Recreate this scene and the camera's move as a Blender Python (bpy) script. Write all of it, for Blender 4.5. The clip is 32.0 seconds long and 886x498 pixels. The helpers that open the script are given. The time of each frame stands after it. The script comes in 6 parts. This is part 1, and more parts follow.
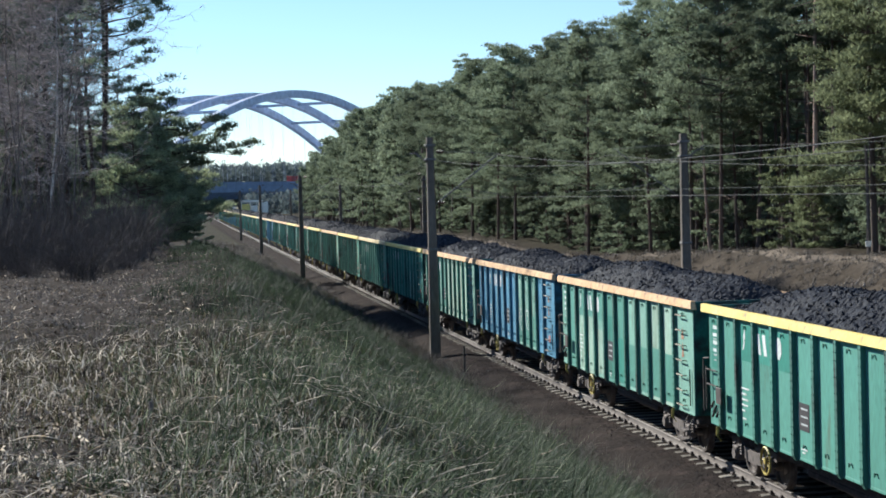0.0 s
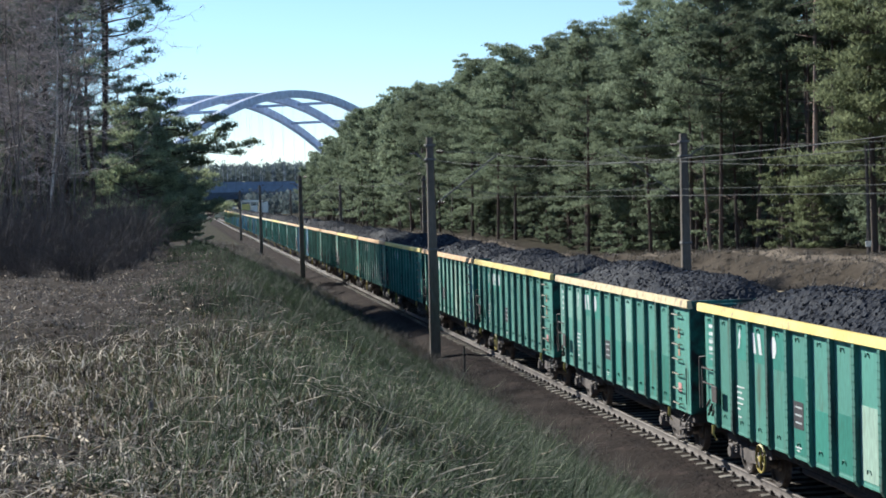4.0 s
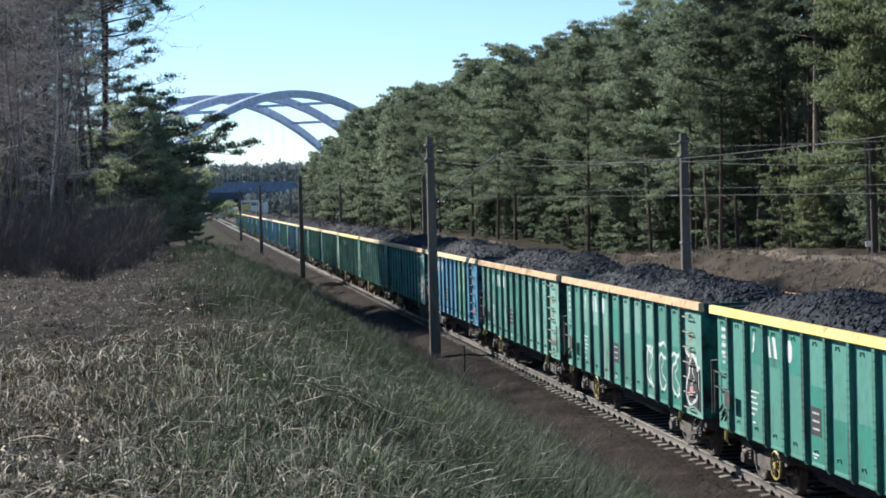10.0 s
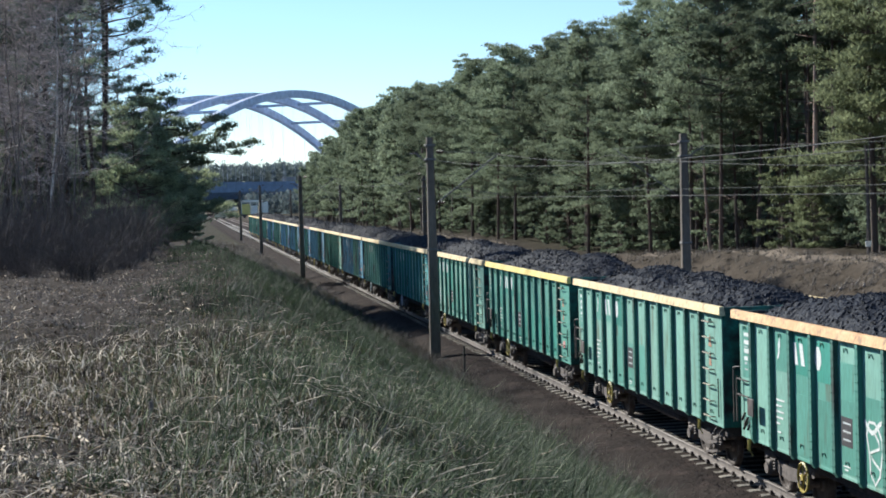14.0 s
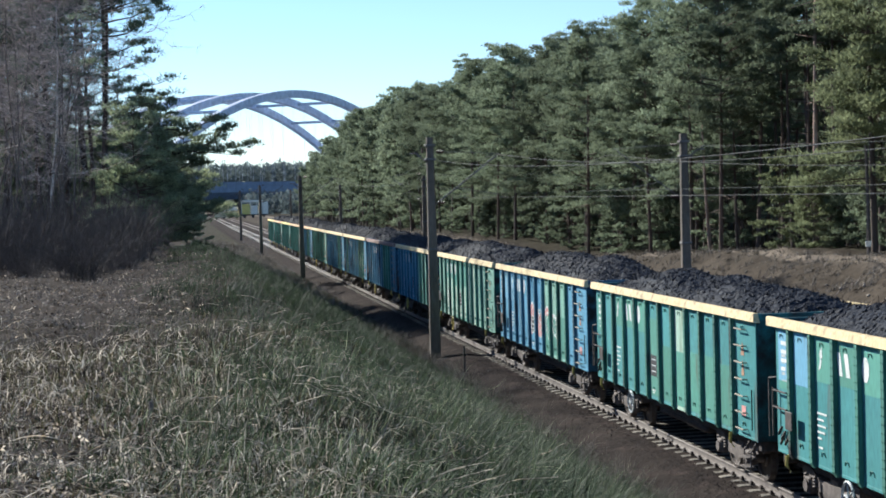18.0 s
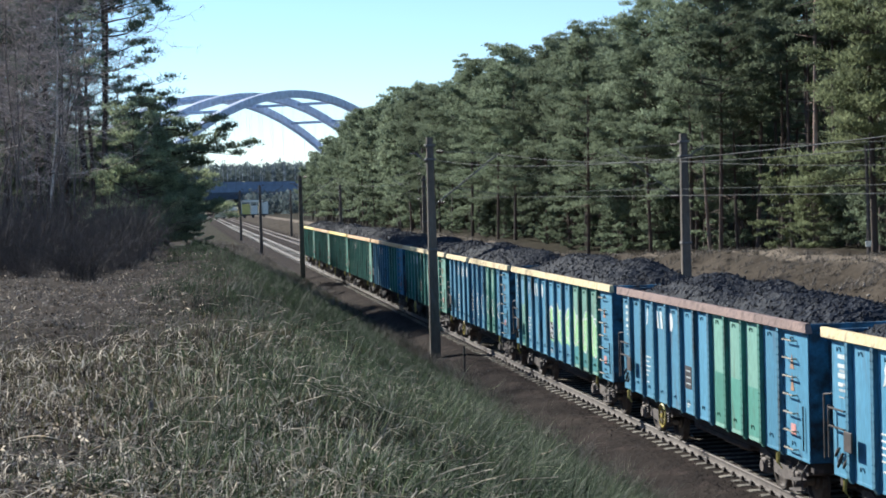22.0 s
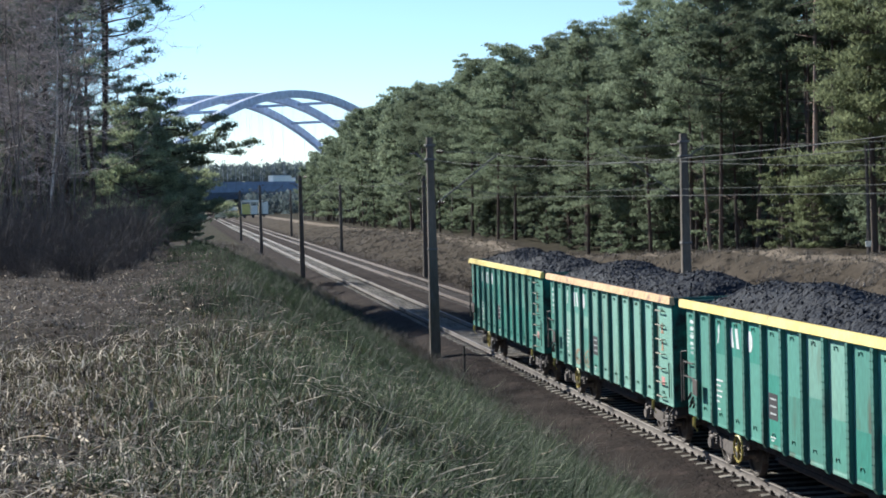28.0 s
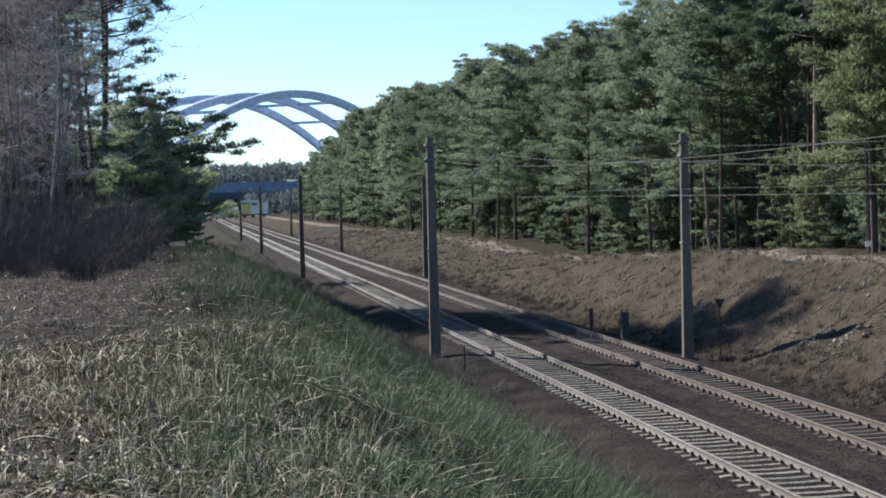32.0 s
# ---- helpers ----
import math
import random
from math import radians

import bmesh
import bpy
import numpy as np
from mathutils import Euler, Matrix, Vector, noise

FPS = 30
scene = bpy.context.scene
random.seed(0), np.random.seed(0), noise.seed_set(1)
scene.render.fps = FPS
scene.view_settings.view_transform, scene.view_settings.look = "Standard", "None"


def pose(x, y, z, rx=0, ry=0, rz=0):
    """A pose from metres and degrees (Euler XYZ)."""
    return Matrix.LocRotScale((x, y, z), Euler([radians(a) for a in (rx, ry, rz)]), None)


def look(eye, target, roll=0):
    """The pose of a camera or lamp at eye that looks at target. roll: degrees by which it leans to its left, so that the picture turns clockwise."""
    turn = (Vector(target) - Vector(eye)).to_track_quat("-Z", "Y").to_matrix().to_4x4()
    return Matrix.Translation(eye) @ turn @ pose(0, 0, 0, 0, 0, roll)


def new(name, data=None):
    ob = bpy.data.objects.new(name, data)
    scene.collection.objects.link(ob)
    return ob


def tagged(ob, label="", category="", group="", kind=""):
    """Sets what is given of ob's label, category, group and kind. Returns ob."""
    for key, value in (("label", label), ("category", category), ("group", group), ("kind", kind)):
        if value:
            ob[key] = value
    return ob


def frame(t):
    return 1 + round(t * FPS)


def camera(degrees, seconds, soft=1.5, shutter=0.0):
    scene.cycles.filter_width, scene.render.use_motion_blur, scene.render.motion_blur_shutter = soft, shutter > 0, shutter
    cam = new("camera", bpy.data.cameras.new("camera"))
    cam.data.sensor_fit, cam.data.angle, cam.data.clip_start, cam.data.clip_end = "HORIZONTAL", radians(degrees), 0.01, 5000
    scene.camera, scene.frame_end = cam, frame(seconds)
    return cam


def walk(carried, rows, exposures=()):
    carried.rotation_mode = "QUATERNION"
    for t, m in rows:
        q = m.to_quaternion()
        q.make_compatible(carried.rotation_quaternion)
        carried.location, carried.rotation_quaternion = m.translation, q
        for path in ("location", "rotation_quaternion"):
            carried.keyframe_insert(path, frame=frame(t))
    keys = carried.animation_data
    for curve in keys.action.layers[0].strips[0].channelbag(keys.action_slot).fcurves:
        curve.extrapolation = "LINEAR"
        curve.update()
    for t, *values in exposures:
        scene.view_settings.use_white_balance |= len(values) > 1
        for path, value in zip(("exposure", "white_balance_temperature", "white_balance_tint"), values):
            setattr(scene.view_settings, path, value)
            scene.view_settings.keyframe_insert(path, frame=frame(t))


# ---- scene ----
# The track runs along +y; rail tops are z = 0; the near track's middle is x = TX.
TX, TX2 = 12.36, 16.36
CAM_Z = 5.97
cam = camera(28.67, 32.0, soft=1.8)
AIM = (math.sin(0.1511) * 100, math.cos(0.1511) * 100, CAM_Z - math.tan(0.0316) * 100)
walk(cam, [(0.0, look((0, 0, CAM_Z), AIM, -1.57)), (32.0, look((0, 0, CAM_Z), AIM, -1.57))],
     exposures=((0.0, 0.8, 6150, 8), (8.0, 0.8, 6150, 8), (18.0, 0.88, 6150, 8), (32.0, 0.88, 6150, 8)))

# ---- light: low spring sun from ahead and to the side, clear sky ----
SUN_EL = radians(30)
SUN_DIR = Vector((-0.55 * math.cos(SUN_EL), 0.835 * math.cos(SUN_EL), math.sin(SUN_EL))).normalized()
world = bpy.data.worlds.new("sky")
scene.world = world
world.use_nodes = True
wn = world.node_tree.nodes
sky = wn.new("ShaderNodeTexSky")
sky.sky_type = 'NISHITA'
sky.sun_disc = False
sky.sun_elevation = SUN_EL
sky.sun_rotation = math.atan2(SUN_DIR.x, SUN_DIR.y)
sky.air_density, sky.dust_density, sky.ozone_density = 0.9, 0.0, 4.0
sky.altitude = 600
wn["Background"].inputs["Strength"].default_value = 0.086
world.node_tree.links.new(sky.outputs[0], wn["Background"].inputs["Color"])
sun_data = bpy.data.lights.new("sun", 'SUN')
sun_data.energy, sun_data.angle, sun_data.color = 4.9, radians(0.53), (1.0, 0.95, 0.86)
sun = new("sun", sun_data)
sun.matrix_world = look(SUN_DIR * 50, (0, 0, 0))

# ---- materials ----


def mat(name, base, base2=None, rough=0.7, metal=0.0, grain=8.0, mottle=0.6, stretch=(1, 1, 1), bump=0.2,
        dist=0.02, dirt=None, dirt_amount=0.0, island=0.0, per_object=0.0, spec=0.4):
    """A surface with two scales of variation, relief, and dirt patches; island / per_object vary single pieces."""
    m = bpy.data.materials.new(name)
    m.use_nodes = True
    nt = m.node_tree
    nd, lk = nt.nodes, nt.links
    bs = nd["Principled BSDF"]
    bs.inputs["Roughness"].default_value, bs.inputs["Metallic"].default_value = rough, metal
    bs.inputs["Specular IOR Level"].default_value = spec
    tc, info = nd.new("ShaderNodeTexCoord"), nd.new("ShaderNodeObjectInfo")
    mp = nd.new("ShaderNodeMapping")
    mp.inputs["Scale"].default_value = stretch
    mul = nd.new("ShaderNodeMath")
    mul.operation = 'MULTIPLY'
    mul.inputs[1].default_value = 57.0
    lk.new(info.outputs["Random"], mul.inputs[0])
    lk.new(tc.outputs["Object"], mp.inputs["Vector"])
    lk.new(mul.outputs[0], mp.inputs["Location"])
    n1, n2 = nd.new("ShaderNodeTexNoise"), nd.new("ShaderNodeTexNoise")
    n1.inputs["Scale"].default_value, n1.inputs["Detail"].default_value = mottle, 5
    n2.inputs["Scale"].default_value, n2.inputs["Detail"].default_value = grain, 6
    lk.new(mp.outputs[0], n1.inputs["Vector"])
    lk.new(mp.outputs[0], n2.inputs["Vector"])
    b2 = base2 or tuple(c * 0.7 for c in base)

    def mix(f, a, b, kind='MIX'):
        x = nd.new("ShaderNodeMix")
        x.data_type, x.blend_type = 'RGBA', kind
        for sock, val in ((x.inputs[0], f), (x.inputs[6], a), (x.inputs[7], b)):
            if isinstance(val, (int, float)):
                sock.default_value = val
            elif isinstance(val, tuple):
                sock.default_value = (*val, 1)
            else:
                lk.new(val, sock)
        return x.outputs[2]

    def ramp(src, lo, hi):
        r = nd.new("ShaderNodeMapRange")
        r.inputs[1].default_value, r.inputs[2].default_value = lo, hi
        lk.new(src, r.inputs[0])
        return r.outputs[0]
    col = mix(ramp(n1.outputs[0], 0.35, 0.65), base, b2)
    fine = ramp(n2.outputs[0], 0.25, 0.75)
    shade = mix(fine, (0.72, 0.72, 0.72), (1.2, 1.2, 1.2))
    col = mix(1.0, col, shade, 'MULTIPLY')
    if dirt:
        n3 = nd.new("ShaderNodeTexNoise")
        n3.inputs["Scale"].default_value, n3.inputs["Detail"].default_value = mottle * 3.1, 8
        lk.new(mp.outputs[0], n3.inputs["Vector"])
        col = mix(ramp(n3.outputs[0], 0.62 - 0.3 * dirt_amount, 0.78 - 0.2 * dirt_amount), col, dirt)
    if island or per_object:
        hs = nd.new("ShaderNodeHueSaturation")
        geo = nd.new("ShaderNodeNewGeometry")
        src, amt = (geo.outputs["Random Per Island"], island) if island else (info.outputs["Random"], per_object)
        r = nd.new("ShaderNodeMapRange")
        r.inputs[3].default_value, r.inputs[4].default_value = 1 - amt, 1 + amt
        lk.new(src, r.inputs[0])
        lk.new(r.outputs[0], hs.inputs["Value"])
        lk.new(col, hs.inputs["Color"])
        col = hs.outputs[0]
    lk.new(col, bs.inputs["Base Color"])
    if bump:
        bp = nd.new("ShaderNodeBump")
        bp.inputs["Strength"].default_value, bp.inputs["Distance"].default_value = bump, dist
        lk.new(n2.outputs[0], bp.inputs["Height"])
        lk.new(bp.outputs[0], bs.inputs["Normal"])
    return m


def leaf_mat(name, a, b, island=0.35, per_object=0.12, through_light=0.25, rough=0.75, spec=0.15):
    """Needles or blades: two greens over the plant, each blade varied, some light passing through."""
    m = mat(name, a, b, rough=rough, grain=3.0, mottle=0.35, bump=0, island=island, spec=spec)
    nt = m.node_tree
    bs = nt.nodes["Principled BSDF"]
    tr, mx = nt.nodes.new("ShaderNodeBsdfTranslucent"), nt.nodes.new("ShaderNodeMixShader")
    src = bs.inputs["Base Color"].links[0].from_socket
    hs = nt.nodes.new("ShaderNodeHueSaturation")
    info = nt.nodes.new("ShaderNodeObjectInfo")
    r = nt.nodes.new("ShaderNodeMapRange")
    r.inputs[3].default_value, r.inputs[4].default_value = 1 - per_object, 1 + per_object
    nt.links.new(info.outputs["Random"], r.inputs[0])
    nt.links.new(r.outputs[0], hs.inputs["Value"])
    nt.links.new(src, hs.inputs["Color"])
    nt.links.new(hs.outputs[0], bs.inputs["Base Color"])
    nt.links.new(hs.outputs[0], tr.inputs["Color"])
    mx.inputs[0].default_value = through_light
    nt.links.new(bs.outputs[0], mx.inputs[1])
    nt.links.new(tr.outputs[0], mx.inputs[2])
    nt.links.new(mx.outputs[0], nt.nodes["Material Output"].inputs["Surface"])
    return m


STRK = (1.0, 1.0, 0.18)
RUST = (0.11, 0.055, 0.035)
PAINT = {
    "T": mat("teal_green_paint", (0.1, 0.3, 0.236), (0.122, 0.338, 0.27), 0.5, grain=26, mottle=0.7, stretch=STRK, bump=0.12, dirt=RUST, dirt_amount=0.02, per_object=0.13),
    "D": mat("deep_green_paint", (0.045, 0.25, 0.19), (0.06, 0.29, 0.225), 0.5, grain=26, mottle=0.7, stretch=STRK, bump=0.12, dirt=RUST, dirt_amount=0.05, per_object=0.13),
    "L": mat("faded_green_paint", (0.185, 0.39, 0.312), (0.222, 0.43, 0.345), 0.65, grain=26, mottle=0.8, stretch=STRK, bump=0.12, dirt=(0.1, 0.1, 0.06), dirt_amount=0.15, per_object=0.13),
    "M": mat("bleached_mint_paint", (0.36, 0.5, 0.4), (0.29, 0.465, 0.365), 0.7, grain=26, mottle=0.8, stretch=STRK, bump=0.12, dirt=(0.12, 0.16, 0.1), dirt_amount=0.2, per_object=0.13),
    "B": mat("blue_paint", (0.1, 0.295, 0.435), (0.128, 0.335, 0.475), 0.5, grain=26, mottle=0.7, stretch=STRK, bump=0.12, dirt=RUST, dirt_amount=0.05, per_object=0.13),
    "P": mat("pale_blue_paint", (0.2, 0.42, 0.56), (0.15, 0.37, 0.52), 0.6, grain=26, mottle=0.7, stretch=STRK, bump=0.12, dirt=RUST, dirt_amount=0.05, per_object=0.13),
    "C": mat("cyan_green_paint", (0.075, 0.285, 0.29), (0.095, 0.32, 0.325), 0.5, grain=26, mottle=0.7, stretch=STRK, bump=0.12, dirt=RUST, dirt_amount=0.03, per_object=0.13),
}
# Rib paints darkened: shade on the ribs' near faces put into colour, plus dirt.
RIB_SHADE_GREEN = mat("shaded_dusty_green_rib_paint", (0.07, 0.23, 0.18), (0.05, 0.165, 0.13), 0.75, grain=26, mottle=1.2, stretch=STRK, bump=0.15, dirt=(0.03, 0.03, 0.03), dirt_amount=0.35, per_object=0.15)
RIB_SHADE_BLUE = mat("shaded_dusty_blue_rib_paint", (0.075, 0.23, 0.33), (0.055, 0.165, 0.24), 0.75, grain=26, mottle=1.2, stretch=STRK, bump=0.15, dirt=(0.03, 0.03, 0.03), dirt_amount=0.35, per_object=0.15)
RIB = {c: RIB_SHADE_BLUE if c in "BP" else RIB_SHADE_GREEN for c in "TDLMBPC"}
# Darker end paints: shade on the wagon ends put into colour, with dirt patches.
END_SHADE = {
    "T": mat("shaded_grimy_green_paint", (0.035, 0.2, 0.16), (0.02, 0.1, 0.08), 0.8, grain=20, mottle=0.9, bump=0.2, dirt=(0.022, 0.022, 0.024), dirt_amount=0.75),
    "B": mat("shaded_grimy_blue_paint", (0.05, 0.18, 0.29), (0.03, 0.09, 0.15), 0.8, grain=20, mottle=0.9, bump=0.2, dirt=(0.022, 0.022, 0.024), dirt_amount=0.75),
    "C": mat("shaded_grimy_cyan_paint", (0.035, 0.18, 0.19), (0.02, 0.09, 0.1), 0.8, grain=20, mottle=0.9, bump=0.2, dirt=(0.022, 0.022, 0.024), dirt_amount=0.75),
}
RIM = {
    "y": mat("yellow_rim_paint", (0.72, 0.53, 0.12), (0.8, 0.62, 0.2), 0.6, grain=14, mottle=1.2, dirt=(0.25, 0.2, 0.13), dirt_amount=0.1),
    "o": mat("tan_worn_rim", (0.6, 0.34, 0.15), (0.68, 0.44, 0.22), 0.7, grain=14, mottle=1.6, dirt=(0.2, 0.11, 0.07), dirt_amount=0.3),
    "c": mat("cream_worn_rim", (0.7, 0.56, 0.3), (0.62, 0.46, 0.24), 0.7, grain=14, mottle=1.4, dirt=(0.25, 0.17, 0.1), dirt_amount=0.3),
    "r": mat("rust_brown_rim", (0.2, 0.13, 0.11), (0.26, 0.17, 0.14), 0.8, grain=14, mottle=1.4, dirt=(0.1, 0.06, 0.05), dirt_amount=0.4),
}
M_WHITE = mat("white_lettering_paint", (0.75, 0.76, 0.74), (0.6, 0.64, 0.6), 0.7, grain=30, mottle=3, bump=0.05)
M_BLACK = mat("black_stencil_paint", (0.03, 0.03, 0.035), (0.05, 0.045, 0.05), 0.7, grain=30, mottle=3, bump=0.05)
M_PINK = mat("pink_spray_paint", (0.7, 0.33, 0.3), (0.58, 0.26, 0.25), 0.7, grain=30, mottle=3, bump=0.05)
M_LIME = mat("lime_spray_paint", (0.4, 0.75, 0.3), (0.35, 0.65, 0.35), 0.7, grain=30, mottle=3, bump=0.05)
M_SILVER = mat("silver_spray_paint", (0.55, 0.57, 0.56), (0.42, 0.46, 0.46), 0.6, grain=30, mottle=3, bump=0.05)
M_ORANGE = mat("orange_warning_sticker", (0.48, 0.29, 0.19), (0.36, 0.2, 0.13), 0.7, grain=30, mottle=3, bump=0.05)
M_YELLOW = mat("yellow_fitting_paint", (0.52, 0.41, 0.1), (0.38, 0.3, 0.08), 0.55, grain=20, mottle=4, dirt=(0.15, 0.1, 0.05), dirt_amount=0.3)
M_RUNG = mat("weathered_rung_steel", (0.42, 0.38, 0.3), (0.3, 0.26, 0.2), 0.6, grain=20, mottle=5)
M_UNDER = mat("grimy_underframe_steel", (0.05, 0.042, 0.04), (0.075, 0.06, 0.055), 0.75, grain=18, mottle=2, bump=0.3, dirt=(0.13, 0.1, 0.09), dirt_amount=0.3)
M_BOGIE = mat("dusty_bogie_steel", (0.18, 0.152, 0.137), (0.11, 0.094, 0.085), 0.8, grain=18, mottle=3, bump=0.3, dirt=(0.06, 0.05, 0.045), dirt_amount=0.3)
M_WHEEL = mat("rolled_wheel_steel", (0.13, 0.11, 0.1), (0.2, 0.18, 0.17), 0.5, metal=0.6, grain=12, mottle=4)
M_COAL = mat("black_coal", (0.013, 0.015, 0.0215), (0.02, 0.0225, 0.03), 0.65, grain=16, mottle=1.5, bump=1.0, dist=0.05, spec=0.1, island=0.3)
M_RAIL = mat("worn_rail_steel", (0.23, 0.205, 0.185), (0.18, 0.155, 0.14), 0.7, metal=0.15, grain=6, mottle=0.6, bump=0.05)
M_RAIL_RUST = mat("brown_rail_steel", (0.16, 0.125, 0.108), (0.12, 0.092, 0.08), 0.75, metal=0.2, grain=6, mottle=0.6, bump=0.1)
M_SLEEPER = mat("weathered_concrete", (0.28, 0.255, 0.21), (0.19, 0.17, 0.14), 0.9, grain=20, mottle=3, bump=0.3, dirt=(0.08, 0.066, 0.058), dirt_amount=0.45, per_object=0.2)
M_SLEEPER_DARK = mat("oiled_timber", (0.085, 0.067, 0.056), (0.055, 0.045, 0.038), 0.9, grain=20, mottle=3, bump=0.4, per_object=0.25)
M_CLIP = mat("rusted_clip_steel", (0.06, 0.045, 0.04), None, 0.8, grain=30, mottle=6)
M_BALLAST = mat("brown_crushed_stone", (0.046, 0.037, 0.032), (0.027, 0.022, 0.02), 0.95, grain=9, mottle=0.5, bump=1.0, dist=0.06, dirt=(0.06, 0.045, 0.04), dirt_amount=0.35, spec=0.03)
M_STONE = mat("crushed_stone_pieces", (0.1, 0.082, 0.074), (0.058, 0.048, 0.043), 0.95, grain=9, mottle=2, bump=0.3, island=0.5, spec=0.05)
M_MAST = mat("aged_concrete_mast", (0.165, 0.133, 0.108), (0.12, 0.097, 0.079), 0.9, grain=12, mottle=1.2, stretch=(1, 1, 0.3), bump=0.25, dirt=(0.16, 0.14, 0.13), dirt_amount=0.2)
M_STEEL = mat("dull_galvanised_steel", (0.2, 0.19, 0.18), (0.15, 0.135, 0.13), 0.7, metal=0.2, grain=20, mottle=4)
M_WIRE = mat("aged_copper_wire", (0.085, 0.082, 0.078), (0.06, 0.06, 0.06), 0.85, metal=0.0, grain=20, mottle=2, bump=0)
M_INSUL = mat("brown_glazed_porcelain", (0.08, 0.04, 0.03), None, 0.5, grain=20, mottle=4)
M_BARK = mat("grey_brown_bark", (0.2, 0.158, 0.138), (0.13, 0.105, 0.092), 0.95, grain=7, mottle=1.2, stretch=(1, 1, 0.25), bump=0.8, dist=0.05)
M_PINEBARK = mat("pine_bark_orange_grey", (0.12, 0.08, 0.063), (0.08, 0.062, 0.053), 0.95, grain=6, mottle=0.35, stretch=(1, 1, 0.35), bump=0.8, dist=0.05, per_object=0.25)
M_REDBARK = mat("pale_red_pine_bark", (0.42, 0.29, 0.23), (0.14, 0.1, 0.085), 0.9, grain=6, mottle=0.9, stretch=(1, 1, 0.35), bump=0.6, dist=0.05)
M_TWIG = mat("bare_twig_bark", (0.58, 0.475, 0.42), (0.32, 0.26, 0.23), 0.95, grain=9, mottle=0.5, bump=0, island=0.6)
M_BIRCH = mat("white_birch_bark", (0.6, 0.57, 0.53), (0.45, 0.42, 0.4), 0.85, grain=5, mottle=1.5, stretch=(0.5, 0.5, 2), bump=0.3, dirt=(0.08, 0.07, 0.065), dirt_amount=0.35)
M_NEEDLE = leaf_mat("pine_needles", (0.2, 0.238, 0.156), (0.146, 0.18, 0.12), island=0.2, per_object=0.32, through_light=0.6)
# Lighter needles: haze and light over the backlit wood put into the colour.
M_NEEDLE_LIFTED = leaf_mat("brightened_pine_needles", (0.33, 0.37, 0.225), (0.23, 0.27, 0.17), island=0.4, per_object=0.2, through_light=0.6)
# Needles of the far woods, with blue-grey distance haze put into the colour.
M_HAZE_NEEDLE = leaf_mat("hazy_far_needles", (0.15, 0.18, 0.175), (0.12, 0.15, 0.15), island=0.1, through_light=0.4)
M_GRASS = leaf_mat("green_sedge", (0.063, 0.092, 0.042), (0.022, 0.035, 0.016), island=0.95, through_light=0.22, rough=0.65, spec=0.15)
M_PALE = leaf_mat("pale_sedge", (0.3, 0.33, 0.2), (0.1, 0.125, 0.06), island=0.85, through_light=0.4, rough=0.55, spec=0.2)
M_CHIP = leaf_mat("bleached_chips", (0.75, 0.64, 0.5), (0.34, 0.27, 0.2), island=0.7, through_light=0.4)
M_LITTER = leaf_mat("leaf_litter", (0.29, 0.225, 0.18), (0.08, 0.063, 0.05), island=0.95, through_light=0.1)
M_STUBBLE = leaf_mat("reed_stubble_leaf", (0.1, 0.09, 0.046), (0.038, 0.035, 0.021), island=0.95, through_light=0.35, rough=0.7)
M_STALK = leaf_mat("bleached_stalks", (0.72, 0.64, 0.52), (0.36, 0.31, 0.24), island=0.75, through_light=0.4, rough=0.55, spec=0.25)
M_BRUSH = mat("dark_brush_bark", (0.13, 0.1, 0.087), (0.075, 0.06, 0.052), 0.95, grain=9, mottle=0.5, bump=0, island=0.5)
M_STRAW = leaf_mat("dry_straw", (0.165, 0.132, 0.1), (0.055, 0.043, 0.033), island=0.95, through_light=0.35)
M_DRYBANK = leaf_mat("dead_bank_grass", (0.18, 0.158, 0.135), (0.075, 0.066, 0.056), island=0.85)
M_BRIDGE = mat("pale_blue_bridge_steel", (0.62, 0.68, 0.8), (0.57, 0.63, 0.76), 0.6, grain=0.4, mottle=0.05, bump=0)
M_DECK = mat("blue_deck_steel", (0.18, 0.23, 0.32), (0.2, 0.25, 0.35), 0.6, grain=0.5, mottle=0.05, bump=0)
M_CONC = mat("plain_concrete", (0.25, 0.24, 0.23), (0.2, 0.19, 0.185), 0.9, grain=2, mottle=0.2, bump=0.2)
# Vehicle paints are warmed: sunlight on the pale bodies is put into the colour.
M_VWHITE = mat("sun_warmed_white_paint", (0.9, 0.86, 0.76), (0.84, 0.8, 0.7), 0.5, grain=4, mottle=0.8, bump=0)
M_VTAN = mat("sun_warmed_cream_paint", (0.8, 0.66, 0.42), (0.7, 0.56, 0.36), 0.5, grain=4, mottle=0.8, bump=0)
M_VYEL = mat("yellow_machine_paint", (0.85, 0.7, 0.22), (0.75, 0.6, 0.18), 0.5, grain=4, mottle=0.8, bump=0)
M_GLASS = mat("dark_window_glass", (0.02, 0.025, 0.03), None, 0.1, grain=4, mottle=1, bump=0)
M_RED = mat("faded_red_paint", (0.4, 0.06, 0.05), (0.3, 0.05, 0.045), 0.6, grain=10, mottle=2)
M_WEED = leaf_mat("dark_dead_weed", (0.08, 0.064, 0.053), (0.036, 0.029, 0.025), island=0.8, through_light=0.2)
M_NEEDLE_OLIVE = leaf_mat("olive_pine_needles", (0.205, 0.232, 0.125), (0.15, 0.175, 0.1), island=0.2, per_object=0.1, through_light=0.6)
M_PALESTONE = mat("pale_sandstone", (0.34, 0.29, 0.23), (0.24, 0.2, 0.16), 0.95, grain=14, mottle=2, bump=0.4, island=0.3)
M_GREYWOOD = mat("grey_weathered_timber", (0.12, 0.1, 0.09), (0.08, 0.068, 0.06), 0.95, grain=14, mottle=2, stretch=(1, 1, 0.3), bump=0.5)


